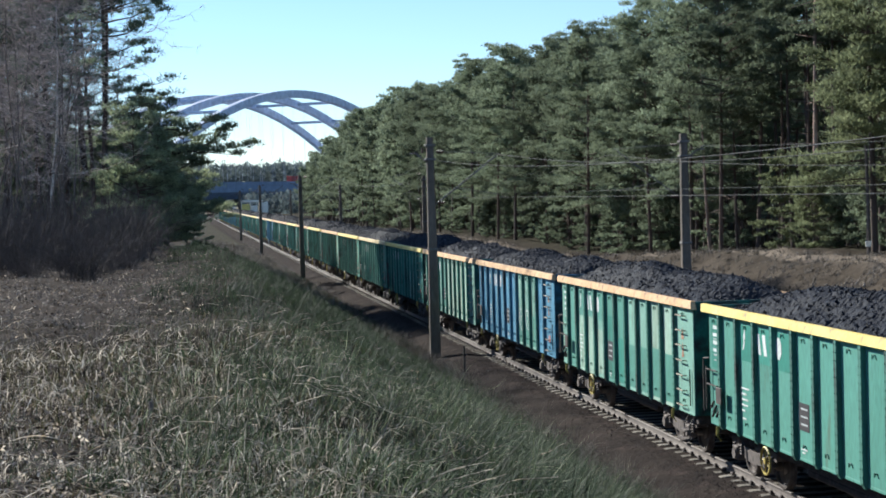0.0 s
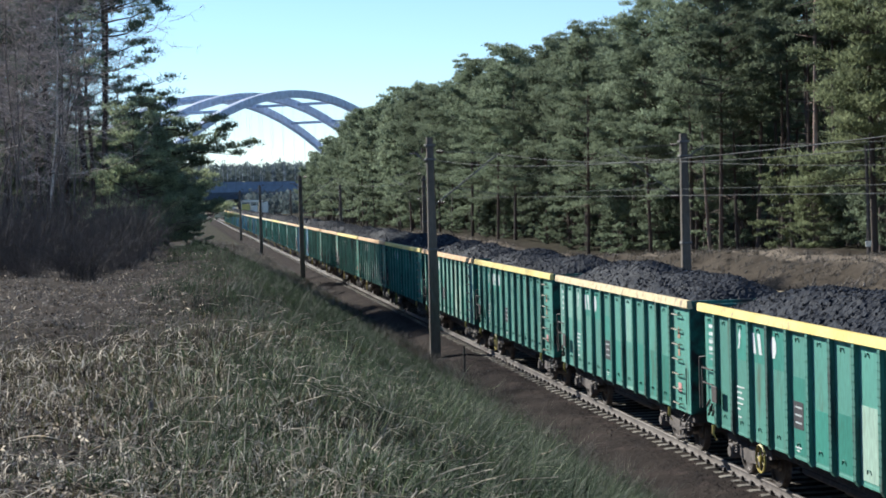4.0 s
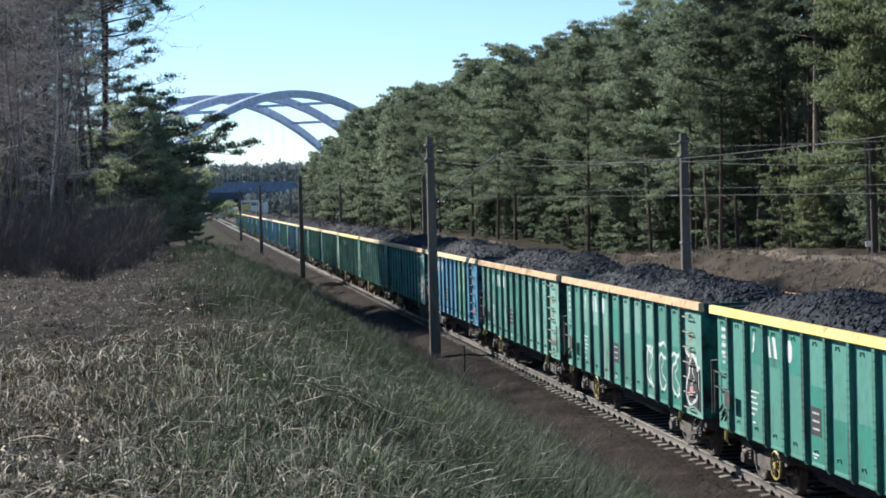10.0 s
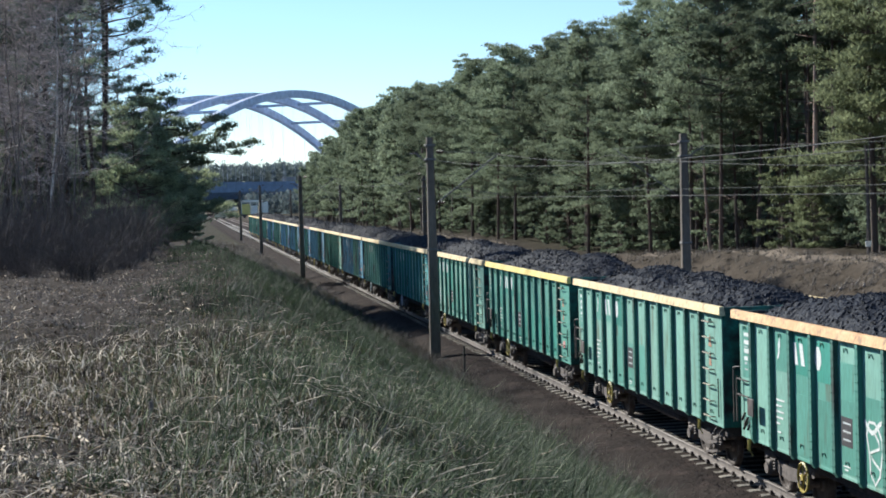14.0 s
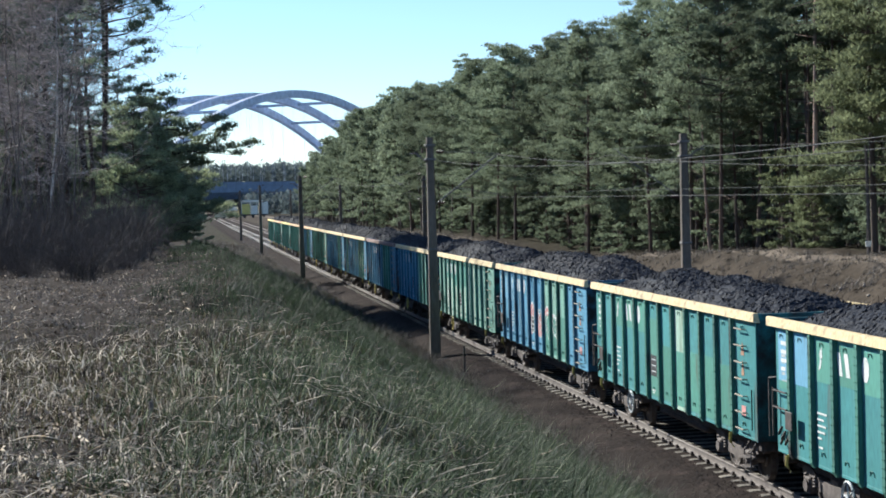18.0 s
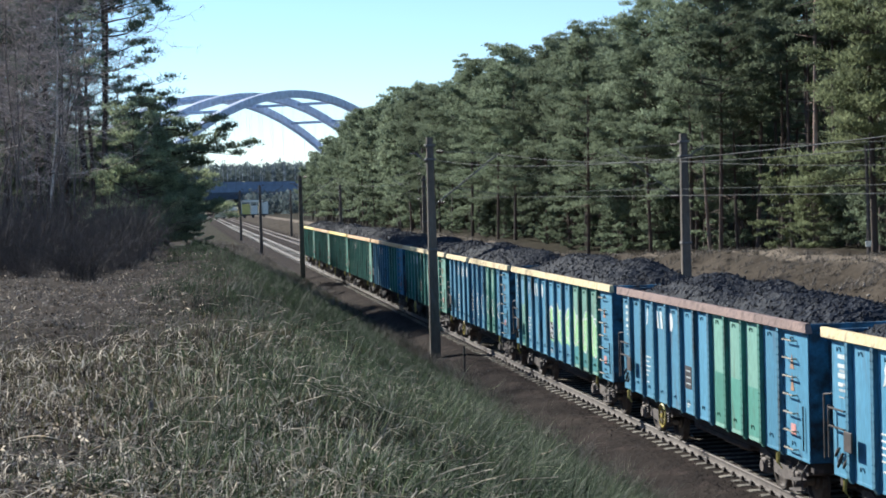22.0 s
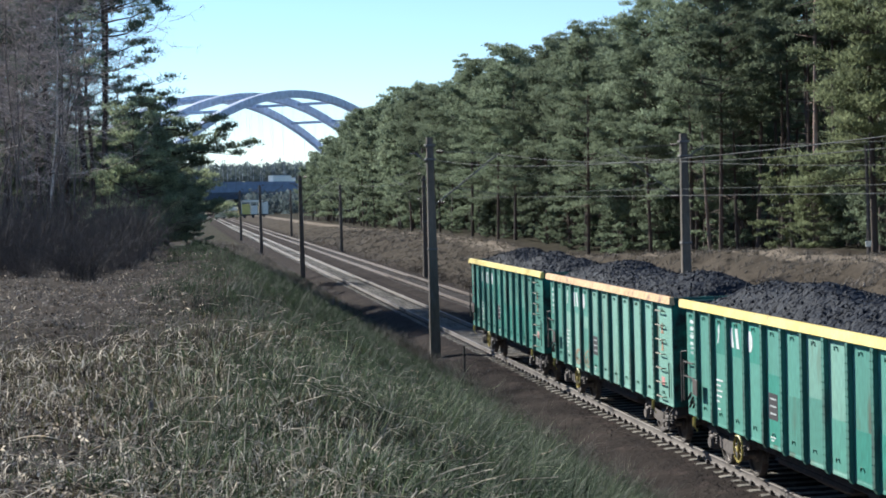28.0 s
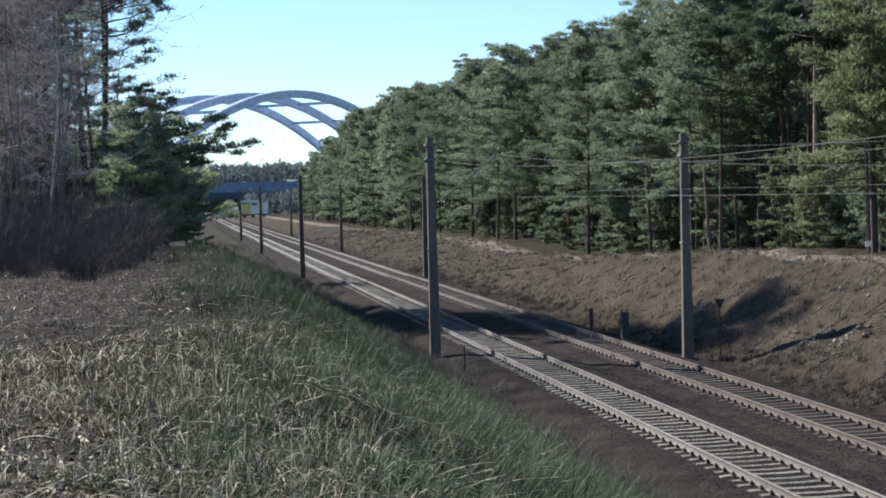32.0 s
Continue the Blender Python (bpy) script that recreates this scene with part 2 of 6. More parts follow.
def ground_mat():
    """Soil, straw litter and sandy path blended by where they lie on the plan."""
    m = mat("soil_and_litter", (0.034, 0.027, 0.022), (0.052, 0.041, 0.033), 0.95, grain=5, mottle=0.35, bump=0.9, dist=0.08,
            dirt=(0.05, 0.038, 0.03), dirt_amount=0.35, spec=0.03)
    nt = m.node_tree
    nd, lk = nt.nodes, nt.links
    bs = nd["Principled BSDF"]
    src = bs.inputs["Base Color"].links[0].from_socket
    tc, sep = nd.new("ShaderNodeTexCoord"), nd.new("ShaderNodeSeparateXYZ")
    lk.new(tc.outputs["Object"], sep.inputs[0])
    ns = nd.new("ShaderNodeTexNoise")
    ns.inputs["Scale"].default_value, ns.inputs["Detail"].default_value = 0.25, 5
    lk.new(tc.outputs["Object"], ns.inputs["Vector"])

    def band(lo, hi, soft, wob):
        add = nd.new("ShaderNodeMath")
        add.operation = 'MULTIPLY_ADD'
        lk.new(ns.outputs[0], add.inputs[0])
        add.inputs[1].default_value = wob
        lk.new(sep.outputs[0], add.inputs[2])
        out = []
        for a, b in ((lo + wob / 2 - soft, lo + wob / 2 + soft), (hi + wob / 2 + soft, hi + wob / 2 - soft)):
            r = nd.new("ShaderNodeMapRange")
            r.inputs[1].default_value, r.inputs[2].default_value = a, b
            lk.new(add.outputs[0], r.inputs[0])
            out.append(r.outputs[0])
        mu = nd.new("ShaderNodeMath")
        mu.operation = 'MULTIPLY'
        lk.new(out[0], mu.inputs[0])
        lk.new(out[1], mu.inputs[1])
        return mu.outputs[0]
    col = src
    for lo, hi, soft, wob, c in ((0.5, 9.0, 1.0, 3.0, (0.055, 0.049, 0.034)), (8.8, 20.0, 0.4, 1.2, (0.033, 0.026, 0.022)),
                                 (20.8, 28.0, 1.0, 2.4, (0.068, 0.055, 0.042)), (27.8, 31.0, 0.9, 1.6, (0.22, 0.18, 0.14)),
                                 (32.5, 400.0, 1.5, 4.0, (0.04, 0.035, 0.024))):
        x = nd.new("ShaderNodeMix")
        x.data_type = 'RGBA'
        lk.new(band(lo, hi, soft, wob), x.inputs[0])
        lk.new(col, x.inputs[6])
        n2 = nd.new("ShaderNodeTexNoise")
        n2.inputs["Scale"].default_value, n2.inputs["Detail"].default_value = 1.2, 8
        lk.new(tc.outputs["Object"], n2.inputs["Vector"])
        br = nd.new("ShaderNodeMix")
        br.data_type = 'RGBA'
        br.inputs[6].default_value = (*(v * 0.35 for v in c), 1)
        br.inputs[7].default_value = (*(v * 1.75 for v in c), 1)
        lk.new(n2.outputs[0], br.inputs[0])
        lk.new(br.outputs[2], x.inputs[7])
        col = x.outputs[2]
    lk.new(col, bs.inputs["Base Color"])
    return m


M_GROUND = ground_mat()

# ---- building helpers ----


class Geo:
    """Collects vertices and faces of one mesh."""

    def __init__(self):
        self.v, self.f = [], []

    def add(self, vs, fs):
        n = len(self.v)
        self.v += [tuple(p) for p in vs]
        self.f += [tuple(i + n for i in f) for f in fs]
        return self

    def box(self, x0, x1, y0, y1, z0, z1):
        vs = [(x, y, z) for x in (x0, x1) for y in (y0, y1) for z in (z0, z1)]
        return self.add(vs, [(0, 1, 3, 2), (4, 6, 7, 5), (0, 4, 5, 1), (2, 3, 7, 6), (0, 2, 6, 4), (1, 5, 7, 3)])

    def cbox(self, x0, x1, y0, y1, z0, z1, c=0.02):
        """A box with its edges chamfered."""
        pts = []
        for z, k in ((z0, c), (z0 + c, 0), (z1 - c, 0), (z1, c)):
            a, b, p, q = x0 + k, x1 - k, y0 + k, y1 - k
            e = c if k == 0 else c * 0.6
            pts.append([(a + e, p, z), (b - e, p, z), (b, p + e, z), (b, q - e, z), (b - e, q, z), (a + e, q, z), (a, q - e, z), (a, p + e, z)])
        return self.loft(pts)

    def loft(self, rings, cap=True):
        m = len(rings[0])
        vs = [p for r in rings for p in r]
        fs = [(i * m + j, i * m + (j + 1) % m, (i + 1) * m + (j + 1) % m, (i + 1) * m + j) for i in range(len(rings) - 1) for j in range(m)]
        if cap:
            fs += [tuple(reversed(range(m))), tuple(range((len(rings) - 1) * m, len(rings) * m))]
        return self.add(vs, fs)

    def sweep_y(self, prof, ys):
        """A profile of (x, z) carried along y."""
        return self.loft([[(x, y, z) for x, z in prof] for y in ys])

    def tube(self, pts, r, sides=6):
        rs = r if isinstance(r, (list, tuple)) else [r] * len(pts)
        rings = []
        for i, p in enumerate(pts):
            a, b = Vector(pts[max(i - 1, 0)]), Vector(pts[min(i + 1, len(pts) - 1)])
            d = (b - a).normalized()
            s = d.cross(Vector((0, 0, 1)) if abs(d.z) < 0.9 else Vector((0, 1, 0))).normalized()
            u = s.cross(d)
            rings.append([tuple(Vector(p) + (s * math.cos(q) + u * math.sin(q)) * rs[i]) for q in [j * math.tau / sides for j in range(sides)]])
        return self.loft(rings)

    def disc_x(self, cx, cy, cz, r, w, sides=20):
        return self.loft([[(x, cy + r * math.cos(a), cz + r * math.sin(a)) for a in [j * math.tau / sides for j in range(sides)]] for x in (cx - w / 2, cx + w / 2)])

    def mesh(self, name, smooth=False):
        me = bpy.data.meshes.new(name)
        me.from_pydata(self.v, [], self.f)
        bm = bmesh.new()
        bm.from_mesh(me)
        bmesh.ops.recalc_face_normals(bm, faces=bm.faces)
        bm.to_mesh(me)
        bm.free()
        if smooth:
            me.polygons.foreach_set("use_smooth", [True] * len(me.polygons))
        return me


def raw_mesh(name, verts, tris, smooth=False):
    """A mesh from numpy arrays of points and triangles."""
    me = bpy.data.meshes.new(name)
    nv, nf = len(verts), len(tris)
    me.vertices.add(nv)
    me.vertices.foreach_set("co", np.asarray(verts, np.float32).ravel())
    me.loops.add(nf * 3)
    me.loops.foreach_set("vertex_index", np.asarray(tris, np.int32).ravel())
    me.polygons.add(nf)
    me.polygons.foreach_set("loop_start", np.arange(0, nf * 3, 3, dtype=np.int32))
    me.polygons.foreach_set("use_smooth", np.full(nf, smooth))
    me.update(calc_edges=True)
    return me


def part(name, geo, material, parent=None, label="", at=(0, 0, 0), smooth=False):
    """Links a Geo (or a ready mesh) as one mesh object, under a parent if there is one."""
    me = geo.mesh(name, smooth) if isinstance(geo, Geo) else geo
    ob = new(name, me)
    if me.materials:
        if me.materials[0] is not material:
            ob.material_slots[0].link = 'OBJECT'
            ob.material_slots[0].material = material
    else:
        me.materials.append(material)
    ob.parent = parent
    ob.location = at
    if label:
        ob["label"] = label
    return ob


def thing(name, label, category, group="", at=(0, 0, 0)):
    e = new(name)
    e.location = at
    e.empty_display_size = 0.3
    return tagged(e, label, category, group)


# ---- the ground: two banks and the railway cutting between them ----
def smooth01(t):
    t = min(max(t, 0.0), 1.0)
    return t * t * (3 - 2 * t)


def left_top(y):
    return float(np.interp(y, (0, 55, 70, 100, 140, 190, 260, 400), (4.3, 4.3, 4.15, 3.2, 2.2, 1.4, 0.5, 0.0)))


def right_top(y):
    return float(np.interp(y, (0, 86, 104, 120, 149, 171, 216, 294, 420, 600), (2.7, 2.5, 1.8, 1.05, 0.5, 1.0, 1.1, 0.4, 0.2, 0.0)))


def ground_z(x, y, rough=True):
    lt, rt = left_top(y), right_top(y)
    crest = 1.0
    if x <= crest:
        z = lt
    elif x < 9.6:
        z = lt + (-0.5 - lt) * (0.35 * smooth01((x - crest) / 8.6) + 0.65 * (x - crest) / 8.6)
    elif x < 18.6:
        z = -0.5
    elif x < 20.0:
        z = -0.5 - 0.25 * smooth01((x - 18.6) / 1.4)
    elif x < 27.0:
        z = -0.75 + (rt + 0.75) * (0.4 * smooth01((x - 20) / 7) + 0.6 * (x - 20) / 7)
    else:
        z = rt + 0.015 * min(x - 27, 60)
    if rough and not 9.8 < x < 19.8 and -60 < x < 140 and y < 500:
        a = 0.13 if x < 9.8 else 0.26
        if 20.5 < x < 33:
            z += (0.34 * noise.noise((x * 0.33, y * 0.22, 7.7)) + 0.2 * noise.noise((x * 0.9, y * 0.8, 1.3))) * smooth01((x - 20.5) / 1.5) * smooth01((30 - x) / 3)
        z += a * noise.noise((x * 0.6, y * 0.5, 3.1)) + 0.4 * a * noise.noise((x * 2.1, y * 1.9, 9.0))
    return z


def build_ground():
    xs = [-3000, -900, -300, -150, -80, -50, -35, -25] + [-18 + 1.5 * i for i in range(8)] + [-6 + 0.4 * i for i in range(40)] \
        + [10 + 1.0 * i for i in range(9)] + [19 + 0.4 * i for i in range(36)] + [34 + 2.5 * i for i in range(14)] + [75, 100, 140, 220, 400, 900, 3000]
    ys = [-800, -200, -60, -20, -5, 0] + [3 + 0.6 * i for i in range(130)] + [82 + 1.6 * i for i in range(75)] + [205 + 6 * i for i in range(50)] \
        + [540, 620, 720, 850, 1000, 1300, 1800, 2600, 4200]
    nx, ny = len(xs), len(ys)
    verts = np.array([(x, y, ground_z(x, y)) for y in ys for x in xs])
    i = np.arange(nx * ny).reshape(ny, nx)
    a, b, c, d = i[:-1, :-1].ravel(), i[:-1, 1:].ravel(), i[1:, 1:].ravel(), i[1:, :-1].ravel()
    me = raw_mesh("ground", verts, np.concatenate([np.stack([a, b, c], 1), np.stack([a, c, d], 1)]), True)
    tagged(part("ground", me, M_GROUND), "brown soil and dry litter with a railway cutting", "ground", kind="structure")


build_ground()


# ---- two railway tracks ----
def rail_profile(x):
    return [(x + a, b - 0.0) for a, b in ((-0.075, -0.172), (0.075, -0.172), (0.075, -0.158), (0.012, -0.14), (0.01, -0.045),
                                         (0.036, -0.034), (0.036, -0.008), (0.026, 0.0), (-0.026, 0.0), (-0.036, -0.008), (-0.036, -0.034), (-0.01, -0.045), (-0.012, -0.14), (-0.075, -0.158))]


def build_tracks():
    ys = [-60, 10, 60, 120, 250, 500, 1000]
    bed = Geo()
    bed.sweep_y([(TX - 3.3, -0.62), (TX - 1.6, -0.2), (TX + 1.5, -0.186), (TX + 2.0, -0.26), (TX2 - 1.5, -0.186), (TX2 + 1.6, -0.2), (TX2 + 2.9, -0.7)], ys)
    tagged(part("ballast_bed", bed, M_BALLAST), "brown-grey crushed stone bed under both tracks", "ballast", kind="structure")
    for cx, m, word, sl in ((TX, M_RAIL, "bright worn", M_SLEEPER), (TX2, M_RAIL_RUST, "brown dull", M_SLEEPER_DARK)):
        tr = tagged(new("railway_track"), f"straight railway track with {word} steel rails", "track", "railway tracks", "structure")
        for s in (-0.753, 0.753):
            part("rail", Geo().sweep_y(rail_profile(cx + s), ys), m, tr)
        # bevelled concrete or timber sleepers, the nearest 300 as pieces
        g = Geo()
        w = 0.13
        rings = [[(x, -w, -0.26), (x, w, -0.26), (x, w * 0.8, zt), (x, -w * 0.8, zt)] for x, zt in
                 ((-1.3, -0.222), (-1.05, -0.178), (-0.5, -0.168), (-0.25, -0.18), (0.25, -0.18), (0.5, -0.168), (1.05, -0.178), (1.3, -0.222))]
        g.loft(rings)
        sm = g.mesh("sleeper")
        rng = random.Random(5)
        y = 27.0
        for i in range(300):
            ob = part("sleeper", sm, sl, tr, at=(cx + rng.uniform(-0.03, 0.03), y + rng.uniform(-0.02, 0.02), rng.uniform(-0.012, 0.004)))
            ob.rotation_euler.z = rng.uniform(-0.012, 0.012)
            y += 0.6
        far = Geo()
        while y < 420:
            far.add([(cx + a, y + b, c) for r in rings for a, b, c in r],
                    [(i * 4 + 2, i * 4 + 3, i * 4 + 7, i * 4 + 6) for i in range(7)] + [(i * 4 + 3, i * 4, i * 4 + 4, i * 4 + 7) for i in range(7)])
            y += 0.6
        tagged(part("far_sleepers", far, sl, tr), kind="stuff")
        clips = Geo()
        y = 27.0
        while y < 130:
            for s in (-0.753, 0.753):
                for e in (-0.105, 0.105):
                    x = cx + s + e
                    clips.add([(x - 0.045, y - 0.06, -0.175), (x + 0.045, y - 0.06, -0.175), (x + 0.045, y + 0.06, -0.175), (x - 0.045, y + 0.06, -0.175),
                               (x - 0.02, y - 0.03, -0.1), (x + 0.02, y - 0.03, -0.1), (x + 0.02, y + 0.03, -0.1), (x - 0.02, y + 0.03, -0.1)],
                              [(4, 5, 6, 7), (0, 1, 5, 4), (1, 2, 6, 5), (2, 3, 7, 6), (3, 0, 4, 7)])
            y += 0.6
        tagged(part("rail_clips", clips, M_CLIP, tr), kind="stuff")
        for yj in (61.8, 90.0):
            for s in (-0.753, 0.753):
                part("fishplate", Geo().cbox(cx + s - 0.045, cx + s + 0.045, yj - 0.16, yj + 0.16, -0.13, 0.004, 0.008), M_CLIP, tr)


build_tracks()


def build_stones():
    """Loose crushed stone over the bed where it is near."""
    rng = np.random.default_rng(11)
    n = 24000
    x = rng.uniform(TX - 1.9, TX2 + 1.7, n)
    y = 27 + 60 * rng.random(n) ** 1.6
    s = rng.uniform(0.012, 0.026, n)
    base = np.array([(1, 0, 0), (-1, 0, 0), (0, 1, 0), (0, -1, 0), (0, 0, 1), (0, 0, -1)], float)
    tri = np.array([(0, 2, 4), (2, 1, 4), (1, 3, 4), (3, 0, 4), (2, 0, 5), (1, 2, 5), (3, 1, 5), (0, 3, 5)])
    v = base[None] * s[:, None, None] * rng.uniform(0.6, 1.3, (n, 6, 1))
    z = np.interp(x, (TX - 3.3, TX - 1.6, TX + 1.5, TX + 2.0, TX2 - 1.5, TX2 + 1.6, TX2 + 2.9), (-0.62, -0.2, -0.186, -0.26, -0.186, -0.2, -0.7))
    v += np.stack([x, y, z - s * 0.1], 1)[:, None]
    t = (tri[None] + (np.arange(n) * 6)[:, None, None]).reshape(-1, 3)
    tagged(part("loose_ballast", raw_mesh("loose_ballast", v.reshape(-1, 3), t), M_STONE), "loose brown crushed stones on the track bed", "stones", kind="stuff")


build_stones()

# ---- the coal train: open wagons on one track ----
PITCH, HALF, TOP = 14.04, 6.65, 3.52
S_REAR, S_FRONT = 0.24, 13.12           # the side wall along the wagon, from the rear rim's end
RIBS = [1.06 + 1.07 * i for i in range(11)]
ZB, ZT = 1.0, 3.33                      # lower and upper edge of the side wall
XW = 1.40                               # half width of the wall

# rear to front: panel colours, rim, hand wheel colour (or none), patches and spray paint
WAGONS = [
    ("TTTTTTTTTTTT", "y", "y", "", ""),
    ("TTLLLLLLLLLL", "o", "y", "T45 ", "p"),
    ("TTTTTTTLLTTT", "y", "y", "T67 ", ""),
    ("LLLTTTLLLTLL", "o", "", "T23 ", ""),
    ("BBBBBBBLLLBB", "o", "", "", ""),
    ("LLLLLTTLLLLL", "c", "y", "T24 ", ""),
    ("BBBBBBBBLLBB", "c", "y", "", "w"),
    ("BLBBBBBBLLLB", "c", "", "P01 ", "g"),
    ("BBBBBBBLLLBB", "r", "y", "", ""),
    ("BBBBBBBLLLBB", "c", "y", "", ""),
    ("LLMMTTTMMLLL", "c", "y", "M26 ", ""),
    ("BBBBBBBLLLBB", "c", "", "P12 ", "k"),
    ("CCCCCCCMCCCC", "c", "w", "", ""),
    ("CCCCCCCMLCCC", "c", "w", "P01 ", ""),
    ("LLLLTTLLLLLL", "c", "y", "", ""),
    ("TTDTTTTTTTTT", "y", "y", "", ""),
    ("LLLLTLLLLLLL", "c", "y", "T46 ", ""),
    ("LLLTTLLLLLLL", "o", "y", "T35 ", "s"),
    ("PBBBBBBBLLBB", "c", "w", "", ""),
    ("LLLTLTTTLLLL", "o", "y", "T57 ", ""),
    ("LTTTLTLLLTTL", "o", "y", "L24 ", "b"),
    ("TTTTTTTTTTTT", "y", "y", "", ""),
    ("LLTTLLTTLLTT", "o", "y", "M34 ", "z"),
    ("TTTTTTTTTTTT", "y", "y", "", ""),
    ("LLMLLLLLMLLL", "o", "y", "M89 ", ""),
    ("TTTTTTTTTTTT", "y", "y", "", ""),
    ("LTTTTTTLTTTT", "c", "", "L12 ", ""),
    ("TTTTTTTTTTTT", "y", "y", "M89 ", ""),
    ("LTLLLTMMMMML", "o", "y", "", ""),
    ("BBBBBBBLLLBB", "o", "y", "", "x"),
    ("LTMMLTTLLMML", "o", "y", "M24 ", ""),
    ("TTTTTTTTTTTT", "y", "y", "", ""),
]
SHARED = {}


def shared(key, make):
    if key not in SHARED:
        SHARED[key] = make()
    return SHARED[key]


def sy(s):
    """Along the wagon: metres from the rear rim's end to the wagon's own y."""
    return HALF - s


def panel_mesh(i):
    e = [S_REAR] + RIBS + [S_FRONT]
    a, b = sy(e[i + 1]), sy(e[i])
    g = Geo()
    # a pressed sheet: folded margins round a slightly dished field
    rings = []
    for inset, x in ((0.0, -XW), (0.04, -XW), (0.055, -XW + 0.004)):
        rings.append([(x, a + inset, ZB + inset), (x, b - inset, ZB + inset), (x, b - inset, ZT - inset), (x, a + inset, ZT - inset)])
    back = [(-XW + 0.03, a, ZB), (-XW + 0.03, b, ZB), (-XW + 0.03, b, ZT), (-XW + 0.03, a, ZT)]
    g.loft([back] + rings)
    return g.mesh("side_panel")


def rib_mesh():
    g = Geo()
    w0, w1, d = 0.078, 0.058, 0.08
    g.loft([[(-XW, -w0, z), (-XW - dd, -w1, z), (-XW - dd, w1, z), (-XW, w0, z)] for z, dd in ((ZB - 0.03, 0.03), (ZB + 0.06, d), (ZT - 0.1, d), (ZT, d))])
    for k in range(16):                 # rivets down both flanges
        z = ZB + 0.15 + k * 0.14
        for s in (-1, 1):
            g.box(-XW - d - 0.008, -XW - d, s * 0.04 - 0.012, s * 0.04 + 0.012, z, z + 0.024)
    return g.mesh("side_rib")


def rim_mesh(side):
    g = Geo()
    prof = [(1.37, 3.33), (1.47, 3.325), (1.5, 3.345), (1.46, 3.49), (1.43, 3.505), (1.36, 3.505)]
    rings = []
    for y, lean in ((-HALF, 0.16), (HALF, 0.16)):
        rings.append([(side * x, y + (lean * (z - 3.33) / 0.2 if side < 0 else 0), z) for x, z in prof])
    g.loft(rings)
    return g.mesh("side_rim")


def handwheel_geo():
    g = Geo()
    r = 0.26
    ring = [(0, r * math.cos(a), r * math.sin(a)) for a in [j * math.tau / 20 for j in range(21)]]
    g.tube(ring, 0.025, 5)
    for a in range(5):
        q = a * math.tau / 5
        g.tube([(0, 0, 0), (0.02, r * math.cos(q), r * math.sin(q))], 0.018, 4)
    g.disc_x(0, 0, 0, 0.06, 0.06, 10)
    return g.mesh("hand_wheel")


def bogie_geo():
    g = Geo()
    for x in (-1.02, 1.02):
        # a drawn frame side: high in the middle, with axle guards
        g.loft([[(x - 0.06, y, z0), (x + 0.06, y, z0), (x + 0.06, y, z1), (x - 0.06, y, z1)] for y, z0, z1 in
                ((-1.35, 0.62, 0.78), (-0.95, 0.55, 0.8), (-0.55, 0.42, 0.66), (0, 0.36, 0.62), (0.55, 0.42, 0.66), (0.95, 0.55, 0.8), (1.35, 0.62, 0.78))])
    g.cbox(-1.0, 1.0, -0.22, 0.22, 0.48, 0.72, 0.03)
    for y in (-1.33, 1.33):
        g.cbox(-1.0, 1.0, y - 0.05, y + 0.05, 0.62, 0.74, 0.02)
    return g.mesh("bogie_frame")


def spring_geo():
    g = Geo()
    for s in (-0.22, 0.22):
        g.loft([[(r * math.cos(a), s + r * math.sin(a), z) for a in [j * math.tau / 8 for j in range(8)]] for z, r in
                [(-0.02 + 0.028 * q, 0.075 if q % 2 else 0.05) for q in range(9)]])
    g.cbox(-0.1, 0.1, -0.13, 0.13, -0.14, 0.16, 0.03)
    g.disc_x(-0.1, 0, 0.0, 0.11, 0.06, 14)
    return g.mesh("axle_box")


def wheelset_geo():
    half = ((0.0, 0.08), (0.62, 0.08), (0.64, 0.14), (0.69, 0.16), (0.7, 0.38), (0.675, 0.4), (0.675, 0.49), (0.705, 0.49), (0.72, 0.462), (0.81, 0.455),
            (0.81, 0.4), (0.76, 0.38), (0.765, 0.17), (0.82, 0.15), (0.83, 0.09), (1.0, 0.075))
    prof = [(-x, r) for x, r in reversed(half[1:])] + list(half)
    return Geo().loft([[(x, r * math.cos(a), r * math.sin(a)) for a in [j * math.tau / 24 for j in range(24)]] for x, r in prof]).mesh("wheelset")


def buffer_geo():
    """Points to -y."""
    g = Geo()
    prof = ((0.0, 0.13), (-0.22, 0.13), (-0.22, 0.09), (-0.44, 0.09), (-0.46, 0.22), (-0.49, 0.225), (-0.505, 0.15))
    g.loft([[(r * math.cos(a), y, r * math.sin(a)) for a in [j * math.tau / 16 for j in range(16)]] for y, r in prof])
    return g.mesh("buffer")


def rung_geo():
    g = Geo()
    x = -XW
    g.tube([(x, -0.24, 0.0), (x - 0.09, -0.24, 0.0), (x - 0.09, 0.24, 0.0), (x, 0.24, 0.0)], 0.016, 5)
    return g.mesh("ladder_rung")


def blot(pts, x=-XW - 0.004):
    """Flat painted shape on the wall, from corners (along, up)."""
    g = Geo()
    g.loft([[(xx, y, z) for y, z in pts] for xx in (x, x + 0.003)])
    return g


